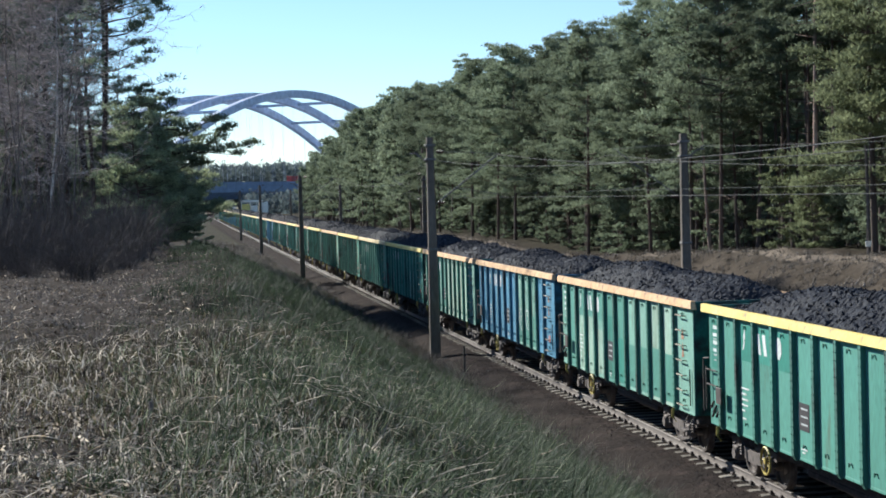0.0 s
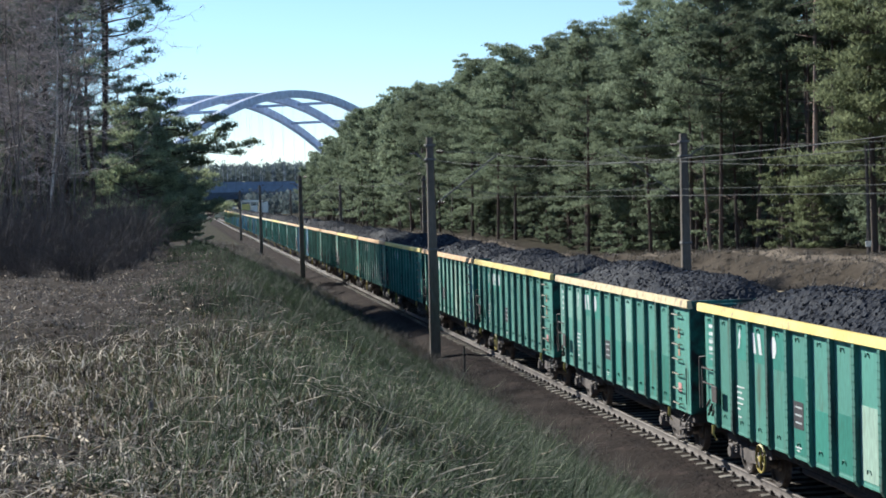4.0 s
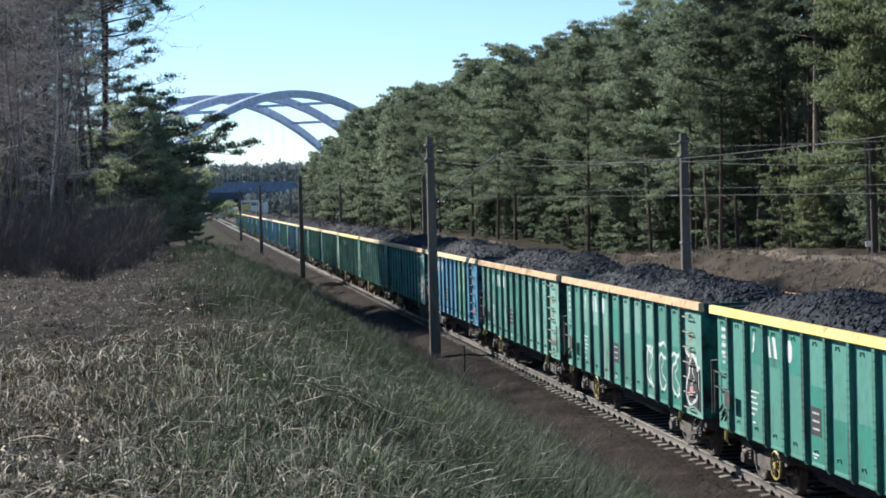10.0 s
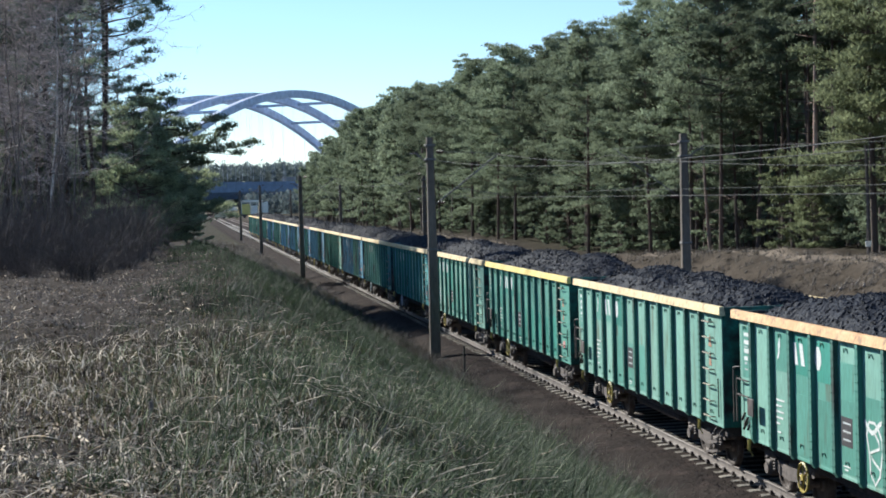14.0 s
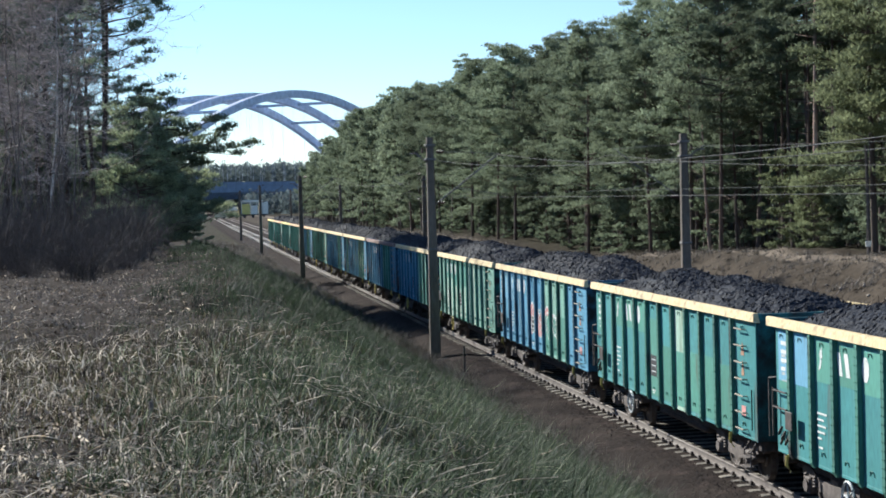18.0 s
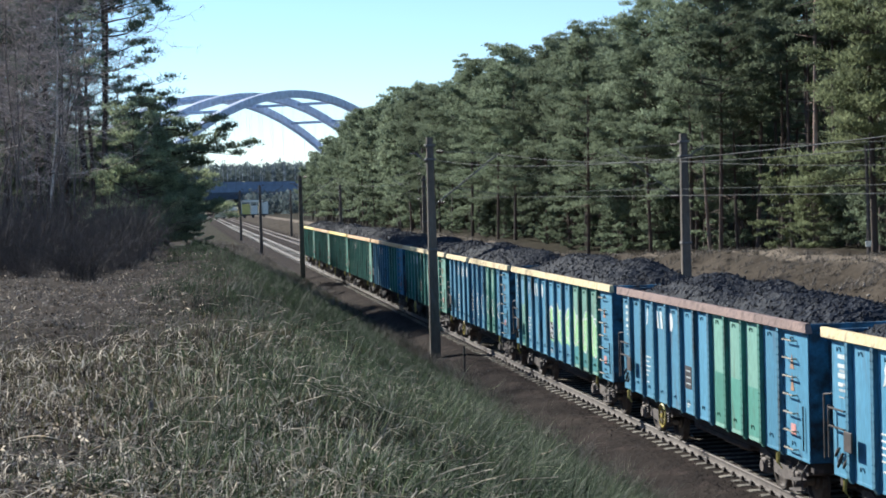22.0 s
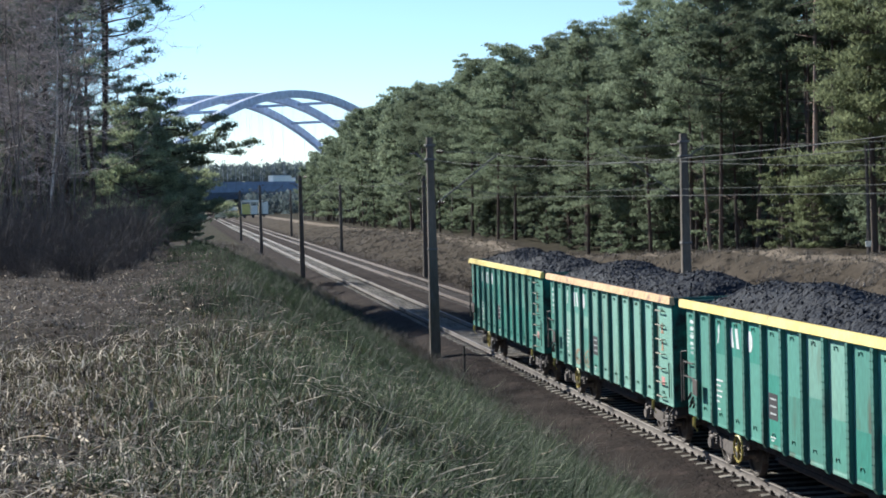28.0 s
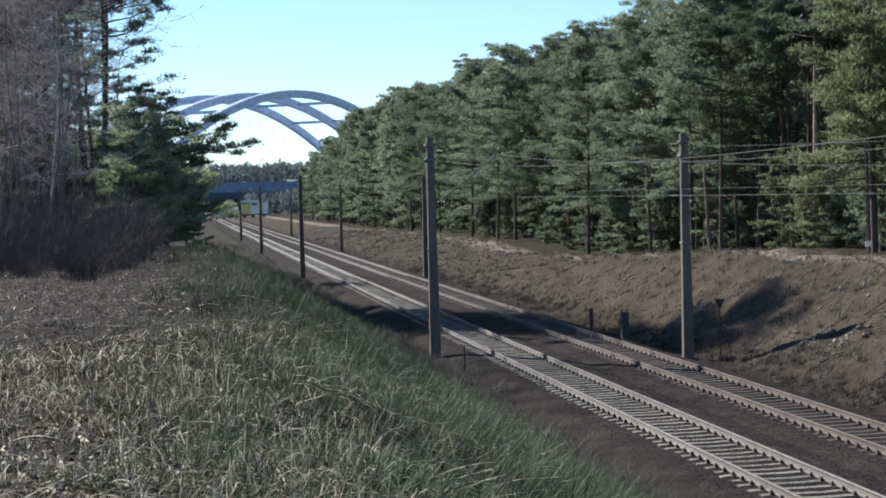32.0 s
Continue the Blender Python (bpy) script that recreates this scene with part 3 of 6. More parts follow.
def stroke(pts, w, x):
    """A painted line of width w through points (along, up)."""
    g = Geo()
    verts = []
    for j, (y, z) in enumerate(pts):
        y0, z0 = pts[max(j - 1, 0)]
        y1, z1 = pts[min(j + 1, len(pts) - 1)]
        l = math.hypot(y1 - y0, z1 - z0) or 1
        ny, nz = -(z1 - z0) / l * w / 2, (y1 - y0) / l * w / 2
        verts += [(x, y + ny, z + nz), (x, y - ny, z - nz)]
    g.add(verts, [(2 * j, 2 * j + 1, 2 * j + 3, 2 * j + 2) for j in range(len(pts) - 1)])
    return g


def panel_span(i):
    e = [S_REAR] + RIBS + [S_FRONT]
    return sy(e[i]) - 0.12, sy(e[i + 1]) + 0.12


def spray(w, kind, rng):
    """Spray painted tags on the panels, as plain bulging shapes and lines with no readable words."""
    sets = {"w": (5, 10, None, M_WHITE, 0.9), "g": (5, 10, M_LIME, M_WHITE, 1.2), "k": (5, 8, M_PINK, M_WHITE, 1.0), "s": (6, 11, M_SILVER, M_WHITE, 1.15),
            "b": (8, 11, M_BLACK, M_WHITE, 1.35), "z": (6, 10, M_SILVER, M_BLACK, 1.2), "x": (7, 8, None, M_WHITE, 0.8), "p": (3, 4, None, M_ORANGE, 0.5)}
    p0, p1, fill, line, h = sets[kind]
    x = -XW + 0.002
    foot = ZB + 0.12 + (0.35 if kind in "wgkx" else 0)
    turn = rng.uniform(0, 6)
    for i in range(p0, p1 + 1):
        b, a = panel_span(i)
        n = 8
        ys = [b - (b - a) * q / n for q in range(n + 1)]
        tops = [(y, foot + h * (0.86 + 0.1 * math.sin(y * 3.1 + turn) + 0.06 * math.sin(y * 8.3))) for y in ys]
        feet = [(y, foot + 0.05 * math.sin(y * 5.0 + turn) + 0.05) for y in ys]
        if fill:
            g = Geo()
            for j in range(n):
                g.add([(x, *tops[j]), (x, *tops[j + 1]), (x, *feet[j + 1]), (x, *feet[j])], [(0, 1, 2, 3)])
            part("spray_paint_patch", g, fill, w, "sprayed paint field on the side wall")
            part("spray_paint_outline", stroke(tops, 0.08 if kind in "bzs" else 0.05, x - 0.004), M_BLACK if kind == "z" else line, w, "sprayed outline on the side wall")
        mid, wide, high = (a + b) / 2, (b - a) * 0.42, h * 0.36
        cz = foot + h * 0.46
        loop = []
        for j in range(13):             # a bulging closed shape in each panel
            q = j / 12 * math.tau
            wob = 1 + 0.22 * math.sin(2 * q + turn + i) + 0.15 * math.sin(3 * q + 2.0 * i)
            loop.append((min(max(mid + wide * math.cos(q) * wob, a + 0.04), b - 0.04), cz + high * math.sin(q) * wob))
        part("spray_paint_line", stroke(loop, 0.085 if kind == "b" else 0.05, x - 0.006), line, w)
        y, z = mid, cz + high * 0.7
        pts = []
        for j in range(6):
            pts.append((min(max(y, a + 0.06), b - 0.06), z))
            y = mid + wide * rng.uniform(-0.7, 0.7)
            z -= high * 0.28
        part("spray_paint_line", stroke(pts, 0.05, x - 0.008), M_WHITE if kind in "sbz" else line, w)


def build_wagon(k, spec):
    panels, rim, wheel, patch, tag = spec
    rng = random.Random(100 + k)
    main = max("TLBC", key=panels.count)
    words = {"T": "teal green", "L": "faded pale green", "B": "blue and green", "C": "cyan green"}[main]
    rimw = {"y": "yellow", "o": "tan", "c": "cream", "r": "rust brown"}[rim]
    extra = ", spray-painted side" if tag else ""
    w = thing("open_wagon", f"{words} steel open wagon with {rimw} rim{extra}", "freight wagon", "wagons of the coal train")
    end = "B" if panels[11] == "B" else ("C" if main == "C" else "T")
    for i, c in enumerate(panels):
        part("side_panel", shared(("panel", i), lambda: panel_mesh(i)), PAINT[c], w)
    for i, s in enumerate(RIBS):
        part("side_rib", shared("rib", rib_mesh), RIB[panels[i]], w, at=(0, sy(s), 0))
    for side in (-1, 1):
        part("side_rim", shared(("rim", side), lambda: rim_mesh(side)), RIM[rim], w)
    for sgn in (-1, 1):
        y = sy(S_REAR) if sgn > 0 else sy(S_FRONT)

        def end_wall():
            g = Geo()
            g.cbox(-XW + 0.02, XW - 0.02, y - 0.035, y + 0.035, ZB, ZT + 0.12, 0.012)
            return g.mesh("end_wall")
        part("end_wall", shared(("end", sgn), end_wall), END_SHADE[end], w)

        def end_rib():
            g = Geo()
            return g.loft([[(-0.08, y + sgn * 0.03, z), (-0.05, y + sgn * d, z), (0.05, y + sgn * d, z), (0.08, y + sgn * 0.03, z)] for z, d in ((ZB, 0.13), (ZT - 0.2, 0.13), (ZT, 0.06))]).mesh("end_rib")
        for x in (-0.95, -0.32, 0.32, 0.95):
            part("end_rib", shared(("endrib", sgn), end_rib), END_SHADE[end], w, at=(x, 0, 0))
        part("end_rim", shared(("endrim", sgn), lambda: Geo().cbox(-XW, XW, y - 0.05, y + 0.06, ZT + 0.02, ZT + 0.16, 0.02).mesh("end_rim")), END_SHADE[end], w)

    def far_wall():
        g = Geo().cbox(XW - 0.03, XW, sy(S_FRONT), sy(S_REAR), ZB, ZT, 0.01)
        for s in RIBS:
            g.box(XW, XW + 0.13, sy(s) - 0.08, sy(s) + 0.08, ZB, ZT)
        return g.mesh("far_side_wall")
    part("side_wall", shared("far", far_wall), PAINT[main], w)

    def sill():
        g = Geo().cbox(-1.36, 1.36, -6.3, 6.3, 0.97, 1.0, 0.01)
        for x in (-1.0, 1.0, -0.3, 0.3):
            g.cbox(x - 0.05, x + 0.05, -6.3, 6.3, 0.72, 0.99, 0.015)
        for y in (-6.32, 6.32):
            g.cbox(-1.3, 1.3, y - 0.1, y + 0.1, 0.78, 1.12, 0.03)
        g.cbox(-1.0, 1.0, -1.9, 1.9, 0.55, 0.72, 0.05)
        return g.mesh("underframe")
    part("underframe", shared("sill", sill), M_UNDER, w)

    def tank():
        g = Geo()
        g.loft([[(-0.75 + 0.17 * math.cos(a), y, 0.62 + 0.17 * math.sin(a)) for a in [j * math.tau / 12 for j in range(12)]] for y in (-1.3, 0.1)])
        return g.mesh("air_tank")
    part("air_tank", shared("tank", tank), M_BOGIE, w, "grey brake air tank under the frame")
    for y in (4.65, -4.2):
        b = part("bogie", shared("bogie", bogie_geo), M_BOGIE, w, "dusty steel two-axle bogie", at=(0, y, 0))
        for a in (-0.9, 0.9):
            for x in (-1.08, 1.08):
                part("axle_box", shared("spring", spring_geo), M_BOGIE, b, at=(x, a, 0.48))
            ws = part("wheelset", shared("wheelset", wheelset_geo), M_WHEEL, b)
            ws.matrix_parent_inverse = pose(0, a, 0.46)
            WHEELSETS.append(ws)
    for sgn in (-1, 1):
        for x in (-0.875, 0.875):
            ob = part("buffer", shared("buffer", buffer_geo), M_UNDER, w, at=(x, sgn * 6.42, 1.06))
            ob.rotation_euler.z = 0 if sgn < 0 else math.pi
        part("coupling_hook", shared("hook", lambda: Geo().tube([(0, 0, 1.05), (0, -0.25, 1.03), (0, -0.36, 0.95), (0, -0.3, 0.86)], 0.05, 6).mesh("hook")), M_UNDER, w,
             at=(0, -6.42, 0)) if sgn < 0 else None
    for r in range(7):                  # ladder up the front panel
        part("ladder_rung", shared("rung", rung_geo), M_RUNG, w, at=(0, sy(12.30), 1.17 + 0.33 * r))
    part("corner_strip", shared("corner", lambda: Geo().tube([(-XW - 0.03, sy(12.9), 1.2), (-XW - 0.03, sy(12.9), 2.0)], 0.014, 5).mesh("corner_rail")), M_UNDER, w)

    def step():
        g = Geo()
        for y in (sy(12.75), sy(12.35)):
            g.tube([(-1.28, y, 0.95), (-1.42, y, 0.75), (-1.42, y, 0.42)], 0.02, 5)
        for z in (0.43, 0.62):
            g.box(-1.52, -1.32, sy(12.75), sy(12.35), z, z + 0.03)
        return g.mesh("foot_step")
    part("foot_step", shared("step", step), M_BOGIE, w)

    def rail_pair():
        g = Geo()
        x = -XW - 0.09
        y0, y1 = sy(S_REAR) - 0.02, sy(0.95)
        for z in (2.16, 1.85):
            g.tube([(x + 0.09, y1, z), (x, y1, z), (x, y0, z), (x + 0.09, y0, z)], 0.018, 5)
        g.tube([(x, y0, 2.2), (x, y0, 1.3)], 0.02, 5)
        g.tube([(x + 0.03, y0 + 0.28, 2.35), (x + 0.03, y0 + 0.28, 1.25)], 0.02, 5)
        g.tube([(x + 0.03, y0 + 0.28, 2.35), (x + 0.09, y0 + 0.05, 2.38)], 0.018, 5)
        return g.mesh("shunter_handrail")
    part("handrail", shared("handrail", rail_pair), M_UNDER, w, "dark bent steel handrail")

    def gear():
        g = Geo()
        for a, z in ((0.45, 1.45), (0.62, 1.38), (0.55, 1.28), (0.8, 1.3)):
            g.tube([(-XW - 0.02, sy(a), z), (-XW - 0.1, sy(a + 0.12), z - 0.08), (-XW - 0.06, sy(a + 0.2), z + 0.06)], 0.025, 5)
        return g.mesh("door_latch_gear")
    part("latch_gear", shared("gear", gear), M_UNDER, w)
    part("note_box", shared("notebox", lambda: Geo().cbox(-XW - 0.16, -XW - 0.13, sy(1.42), sy(1.08), 1.52, 1.86, 0.01).mesh("note_box")), M_UNDER, w, "small dark document box")
    yf = RIM["y"] if rng.random() < 0.2 else M_YELLOW
    for s in (0.95, 11.72):
        part("brake_handle", shared(("handle", s), lambda: Geo().tube([(-XW - 0.02, sy(s), 1.02), (-XW - 0.09, sy(s), 1.0), (-XW - 0.1, sy(s), 0.84), (-XW - 0.04, sy(s + 0.06), 0.72)], [0.03, 0.042, 0.036, 0.02], 6).mesh("brake_handle")),
             yf, w, "yellow brake change-over handle")
    if wheel:
        part("hand_wheel", shared("handwheel", handwheel_geo), M_YELLOW if wheel == "y" else M_SILVER, w, "spoked parking brake hand wheel", at=(-XW - 0.04, sy(3.75), 0.72))
    def rope_hook():
        return Geo().tube([(-XW, -0.09, 0), (-XW - 0.014, -0.05, 0.08), (-XW - 0.014, 0.05, 0.08), (-XW, 0.09, 0)], 0.009, 4).mesh("rope_hook")
    for i in range(12):
        b, a = panel_span(i)
        for z in (ZT - 0.2, ZB + 0.22):
            part("rope_hook", shared("rope_hook", rope_hook), RIB[panels[i]], w, at=(0, (a + b) / 2 + 0.1, z))
    # markings: an unlettered logo in white shapes, a black data panel, stencil bars, red stickers
    x = -XW + 0.001
    b3, a3 = panel_span(3)

    def logo(n):
        g = Geo()
        shapes = (((2.4, ((0, 0), (0.1, 0.03), (0.16, 0.15), (0.1, 0.17))), (2.46, ((0.02, 0.16), (0.13, 0.2), (0.1, 0.36), (0.0, 0.24)))),
                  ((3.25, ((0, 0.33), (0.17, 0.33), (0.27, 0), (0.1, 0))), (3.58, ((0.0, 0.33), (0.17, 0.33), (0.27, 0.0), (0.1, 0.0)))),
                  ((4.36, ((0.09, 0), (0.2, 0), (0.29, 0.1), (0.29, 0.24), (0.2, 0.34), (0.09, 0.34), (0, 0.24), (0, 0.1))),))[n]
        for s, pts in shapes:
            g.loft([[(xx, sy(s + y), 2.72 + z * 1.2) for y, z in pts] for xx in (x - 0.006, x - 0.001)])
        return g.mesh("logo_shape")
    for n in range(3):
        part("logo_shape", shared(("logo", n), lambda: logo(n)), M_WHITE, w, "white painted company mark of plain shapes")

    def data_panel():
        return Geo().box(x - 0.004, x, sy(6.02), sy(5.52), 1.55, 2.05).mesh("data_panel")
    dp = part("data_panel", shared("datapanel", data_panel), M_BLACK, w, "black stencil panel with white bars")

    def white_bar(z, s0, s1, h):
        return Geo().box(x - 0.006, x - 0.0045, sy(s1), sy(s0), z, z + h).mesh("white_bar")
    for z in (1.93, 1.79, 1.65):
        part("white_bar", shared(("bar", z), lambda: white_bar(z, 5.6, 5.94, 0.032)), M_SILVER, dp)
    for z, s0, s1, h in ((3.02, 0.5, 0.85, 0.07), (2.86, 0.5, 0.8, 0.07), (2.7, 0.5, 0.85, 0.07), (2.54, 0.5, 0.72, 0.07), (1.95, 2.3, 2.75, 0.035), (1.84, 2.3, 2.6, 0.035),
                         (1.73, 2.3, 2.7, 0.035), (1.62, 2.3, 2.66, 0.035), (1.51, 2.3, 2.5, 0.035), (1.35, 2.35, 2.55, 0.035), (1.2, 5.6, 5.9, 0.03), (1.14, 5.65, 5.8, 0.03)):
        part("stencil_bar", shared(("bar", z, s0), lambda: white_bar(z, s0, s1, h)), M_WHITE, w)
    if main != "L" or k % 2:
        part("warning_sticker", shared("sticker1", lambda: Geo().box(x - 0.006, x - 0.002, sy(12.45), sy(12.2), 1.42, 1.62).mesh("sticker")), M_PINK, w)
    part("warning_sticker", shared("sticker2", lambda: Geo().add([(x - 0.005, sy(12.2), 2.62), (x - 0.005, sy(12.42), 2.62), (x - 0.005, sy(12.31), 2.9), (x - 0.005, sy(12.22), 2.22), (x - 0.005, sy(12.4), 2.22), (x - 0.005, sy(12.31), 2.55)],
                                                               [(0, 1, 2), (3, 4, 5)]).mesh("sticker")), M_ORANGE, w)
    # fields of fresher paint: behind the mark, over the first panel, and the lower half of the rear panels
    deeper = {"D": "D", "L": "T", "M": "T", "T": "D", "C": "T", "B": "B", "P": "B"}
    level = 2.2 + 0.25 * math.sin(k * 2.3)
    for i, c in enumerate(panels):
        d = deeper[c]
        b, a = panel_span(i)
        if i in (2, 3, 4) and c != d:
            part("paint_field", Geo().box(x - 0.0005, x + 0.002, a + 0.015, b - 0.015, 2.52 + 0.03 * (i % 2), ZT - 0.1), PAINT[d], w)
        elif i == 0 and c != d:
            part("paint_field", Geo().box(x - 0.0005, x + 0.002, a + 0.02, b - 0.02, 2.2, ZT - 0.12), PAINT[d], w)
        elif 5 <= i <= 10 and c != d and k % 3 != 1:
            part("paint_field", Geo().box(x - 0.0005, x + 0.002, a + 0.015, b - 0.015, ZB + 0.09, level + 0.05 * math.sin(i * 1.7 + k) + (0.5 if i == 5 else 0)), PAINT[d], w)
        elif "B" in panels and c in "LM":
            part("paint_field", Geo().box(x - 0.0005, x + 0.002, a + 0.015, b - 0.015, ZB + 0.09, ZB + 0.55 + 0.1 * math.sin(i + k)), PAINT["C"], w)
    smear = Geo()
    for q in range(7):                  # worn white stencilling on the first panel
        z, y0 = 2.35 + 0.11 * q, sy(0.5 + rng.uniform(0, 0.06))
        smear.box(x - 0.004, x - 0.001, y0 - rng.uniform(0.12, 0.32), y0, z, z + rng.uniform(0.02, 0.06))
    part("worn_stencil", smear, M_SILVER, w)
    # repainted patches
    if patch:
        c, p0, p1 = patch[0], int(patch[1]), int(patch[2])
        for i in range(p0, p1 + 1):
            b, a = panel_span(i)
            zc = 1.1 if c in "TM" else 2.2
            z0, z1 = (ZB + 0.1, ZB + 0.1 + zc) if c in "TM" else (ZB + 1.35, ZT - 0.1)
            part("paint_patch", Geo().box(x - 0.002, x + 0.001, a + 0.01, b - 0.0, z0, z1 + rng.uniform(-0.15, 0.15)), PAINT[c], w)
    if tag:
        spray(w, tag, rng)
    return w


def coal_mesh(seed):
    """A heap of lumps: a long hump, highest in the middle, of many faceted pieces."""
    rng = np.random.default_rng(seed)
    nx, ny = 44, 230
    xs, ys = np.linspace(-1.36, 1.36, nx), np.linspace(-6.28, 6.28, ny)
    off = rng.uniform(0, 9)
    verts = []
    for y in ys:
        for x in xs:
            e = max(0.0, 1 - (abs(x) / 1.36) ** 2.2) * max(0.0, 1 - (abs(y + 0.1) / 6.35) ** 8)
            bump = noise.noise((x * 0.8 + off, y * 0.45, off))
            z = 3.36 + e * (0.5 + 0.26 * bump) + 0.05 * noise.noise((x * 4, y * 4, off)) + rng.uniform(-0.016, 0.016)
            verts.append((x + rng.uniform(-0.02, 0.02) * (e > 0.05), y + rng.uniform(-0.02, 0.02), z))
    i = np.arange(nx * ny).reshape(ny, nx)
    a, b, c, d = i[:-1, :-1].ravel(), i[:-1, 1:].ravel(), i[1:, 1:].ravel(), i[1:, :-1].ravel()
    V, T = [np.array(verts)], [np.concatenate([np.stack([a, b, c], 1), np.stack([a, c, d], 1)])]
    # lumps
    n = 1500
    base = np.array([(1, 0, 0), (-1, 0, 0), (0, 1, 0), (0, -1, 0), (0, 0, 1), (0, 0, -1)], float)
    tri = np.array([(0, 2, 4), (2, 1, 4), (1, 3, 4), (3, 0, 4), (2, 0, 5), (1, 2, 5), (3, 1, 5), (0, 3, 5)])
    pick = rng.integers(0, nx * ny, n)
    s = rng.uniform(0.018, 0.042, n)
    lump = base[None] * s[:, None, None] * rng.uniform(0.75, 1.25, (n, 6, 1))
    ang = rng.uniform(0, 6.3, n)
    ca, sa = np.cos(ang), np.sin(ang)
    lx = lump[:, :, 0] * ca[:, None] - lump[:, :, 1] * sa[:, None]
    ly = lump[:, :, 0] * sa[:, None] + lump[:, :, 1] * ca[:, None]
    lump = np.stack([lx, ly, lump[:, :, 2]], 2) + V[0][pick][:, None] + np.stack([rng.uniform(-.1, .1, n), rng.uniform(-.1, .1, n), np.zeros(n)], 1)[:, None]
    lump[:, :, 0] = np.clip(lump[:, :, 0], -1.36, 1.36)
    V.append(lump.reshape(-1, 3))
    T.append((tri[None] + (np.arange(n) * 6)[:, None, None] + nx * ny).reshape(-1, 3))
    return raw_mesh("coal_heap", np.concatenate(V), np.concatenate(T))


WHEELSETS = []
TRAIN = []
coal_kinds = [coal_mesh(s) for s in range(4)]
for k, spec in enumerate(WAGONS):
    w = build_wagon(k, spec)
    heap = tagged(part("coal_load", coal_kinds[(k * 7) % 4], M_COAL), "heap of black coal lumps in an open wagon", "coal", "coal loads of the train", "stuff")
    TRAIN.append((k, w, heap))

# ---- overhead line: concrete masts, arms and wires ----
LEFT_MASTS = [(9.79, 67.0), (9.6, 137.0), (9.6, 205.0), (9.7, 274.0)]
RIGHT_MASTS = [(19.3, 64.6), (19.3, 136.0), (19.3, 207.5), (19.3, 300.0)]


def mast(x, y, ztop, side):
    m = thing("catenary_mast", "tapered weathered concrete mast of the overhead line", "mast", "overhead line masts", at=(x, y, -0.8))
    h = ztop + 0.8
    g = Geo()
    rings = []
    for t in (0, 0.25, 0.5, 0.75, 1.0):
        a, b = 0.21 - 0.08 * t, 0.17 - 0.055 * t
        c = 0.03
        rings.append([(-a + c, -b, h * t), (a - c, -b, h * t), (a, -b + c, h * t), (a, b - c, h * t), (a - c, b, h * t), (-a + c, b, h * t), (-a, b - c, h * t), (-a, -b + c, h * t)])
    g.loft(rings)
    part("pole", g, M_MAST, m)
    part("footing", Geo().cbox(-0.35, 0.35, -0.35, 0.35, -0.3, 0.22, 0.04), M_MAST, m)
    s = side                            # +1: the arm reaches towards +x
    part("arm", Geo().tube([(s * 0.2, 0, 6.4), (s * 2.65, 0, 8.25)], 0.035 if s > 0 else 0.022, 6), M_STEEL, m, "slanted tubular registration arm")
    part("stay", Geo().tube([(s * 0.15, 0, 8.42), (s * 1.3, 0, 8.4), (s * 2.75, 0, 8.3)], 0.012, 5), M_STEEL, m)
    part("drop_arm", Geo().tube([(s * 1.0, 0, 7.0), (s * 2.7, 0, 6.72)], 0.011, 5), M_STEEL, m)
    for z, x0 in ((8.42, 0.25), (6.44, 0.25)):
        ins = Geo()
        ins.loft([[(s * (x0 + dx), r * math.cos(a), z + r * math.sin(a)) for a in [j * math.tau / 8 for j in range(8)]] for dx, r in
                  [(i * 0.035, 0.07 if i % 2 else 0.035) for i in range(9)]])
        part("insulator", ins, M_INSUL, m, "ribbed brown porcelain insulator")
    for z in (h - 0.35, h - 0.9, 4.6):
        part("band", Geo().cbox(-0.2, 0.2, -0.18, 0.18, z, z + 0.08, 0.01), M_STEEL, m)
    part("bracket", Geo().tube([(-s * 0.1, 0, h - 1.0), (-s * 0.55, 0, h - 0.62), (-s * 0.8, 0, h - 0.62)], 0.03, 5), M_STEEL, m)
    part("feeder_insulator", Geo().tube([(-s * 0.3, 0, h - 0.62), (-s * 0.3, 0, h - 0.4)], [0.05, 0.035], 8), M_INSUL, m)


for i, (x, y) in enumerate(LEFT_MASTS):
    mast(x, y, 8.2 if i == 0 else 7.9 - 0.15 * i, 1)
for i, (x, y) in enumerate(RIGHT_MASTS):
    mast(x, y, 8.05 if i == 0 else 7.5, -1)


def wire(name, x, stops, sag, r, label):
    """A hanging wire between stops (y, z)."""
    g = Geo()
    pts = []
    for (y0, z0), (y1, z1) in zip(stops, stops[1:]):
        for j in range(24):
            t = j / 24
            pts.append((x, y0 + (y1 - y0) * t, z0 + (z1 - z0) * t - 4 * sag * t * (1 - t)))
    pts.append((x, *stops[-1]))
    g.tube(pts, [r if p[1] < 70 else r * 0.5 for p in pts], 4)
    return tagged(part(name, g, M_WIRE), label, "overhead wire")


YL = [0.0] + [y for _, y in LEFT_MASTS] + [345.0]
YR = [-6.0] + [y for _, y in RIGHT_MASTS] + [372.0]
wire("messenger_wire", TX + 0.02, [(y, 7.5) for y in YL], 0.95, 0.008, "sagging grey messenger wire over the near track")
wire("contact_wire", TX, [(y, 5.8) for y in YL], 0.03, 0.007, "straight copper contact wire over the near track")
wire("messenger_wire", TX2, [(y, 7.3) for y in YR], 1.0, 0.008, "sagging grey messenger wire over the far track")
wire("contact_wire", TX2, [(y, 5.94) for y in YR], 0.03, 0.007, "straight copper contact wire over the far track")
wire("feeder_wire", 9.95, [(y, 7.3) for y in YL], 0.75, 0.008, "grey feeder wire along the masts")
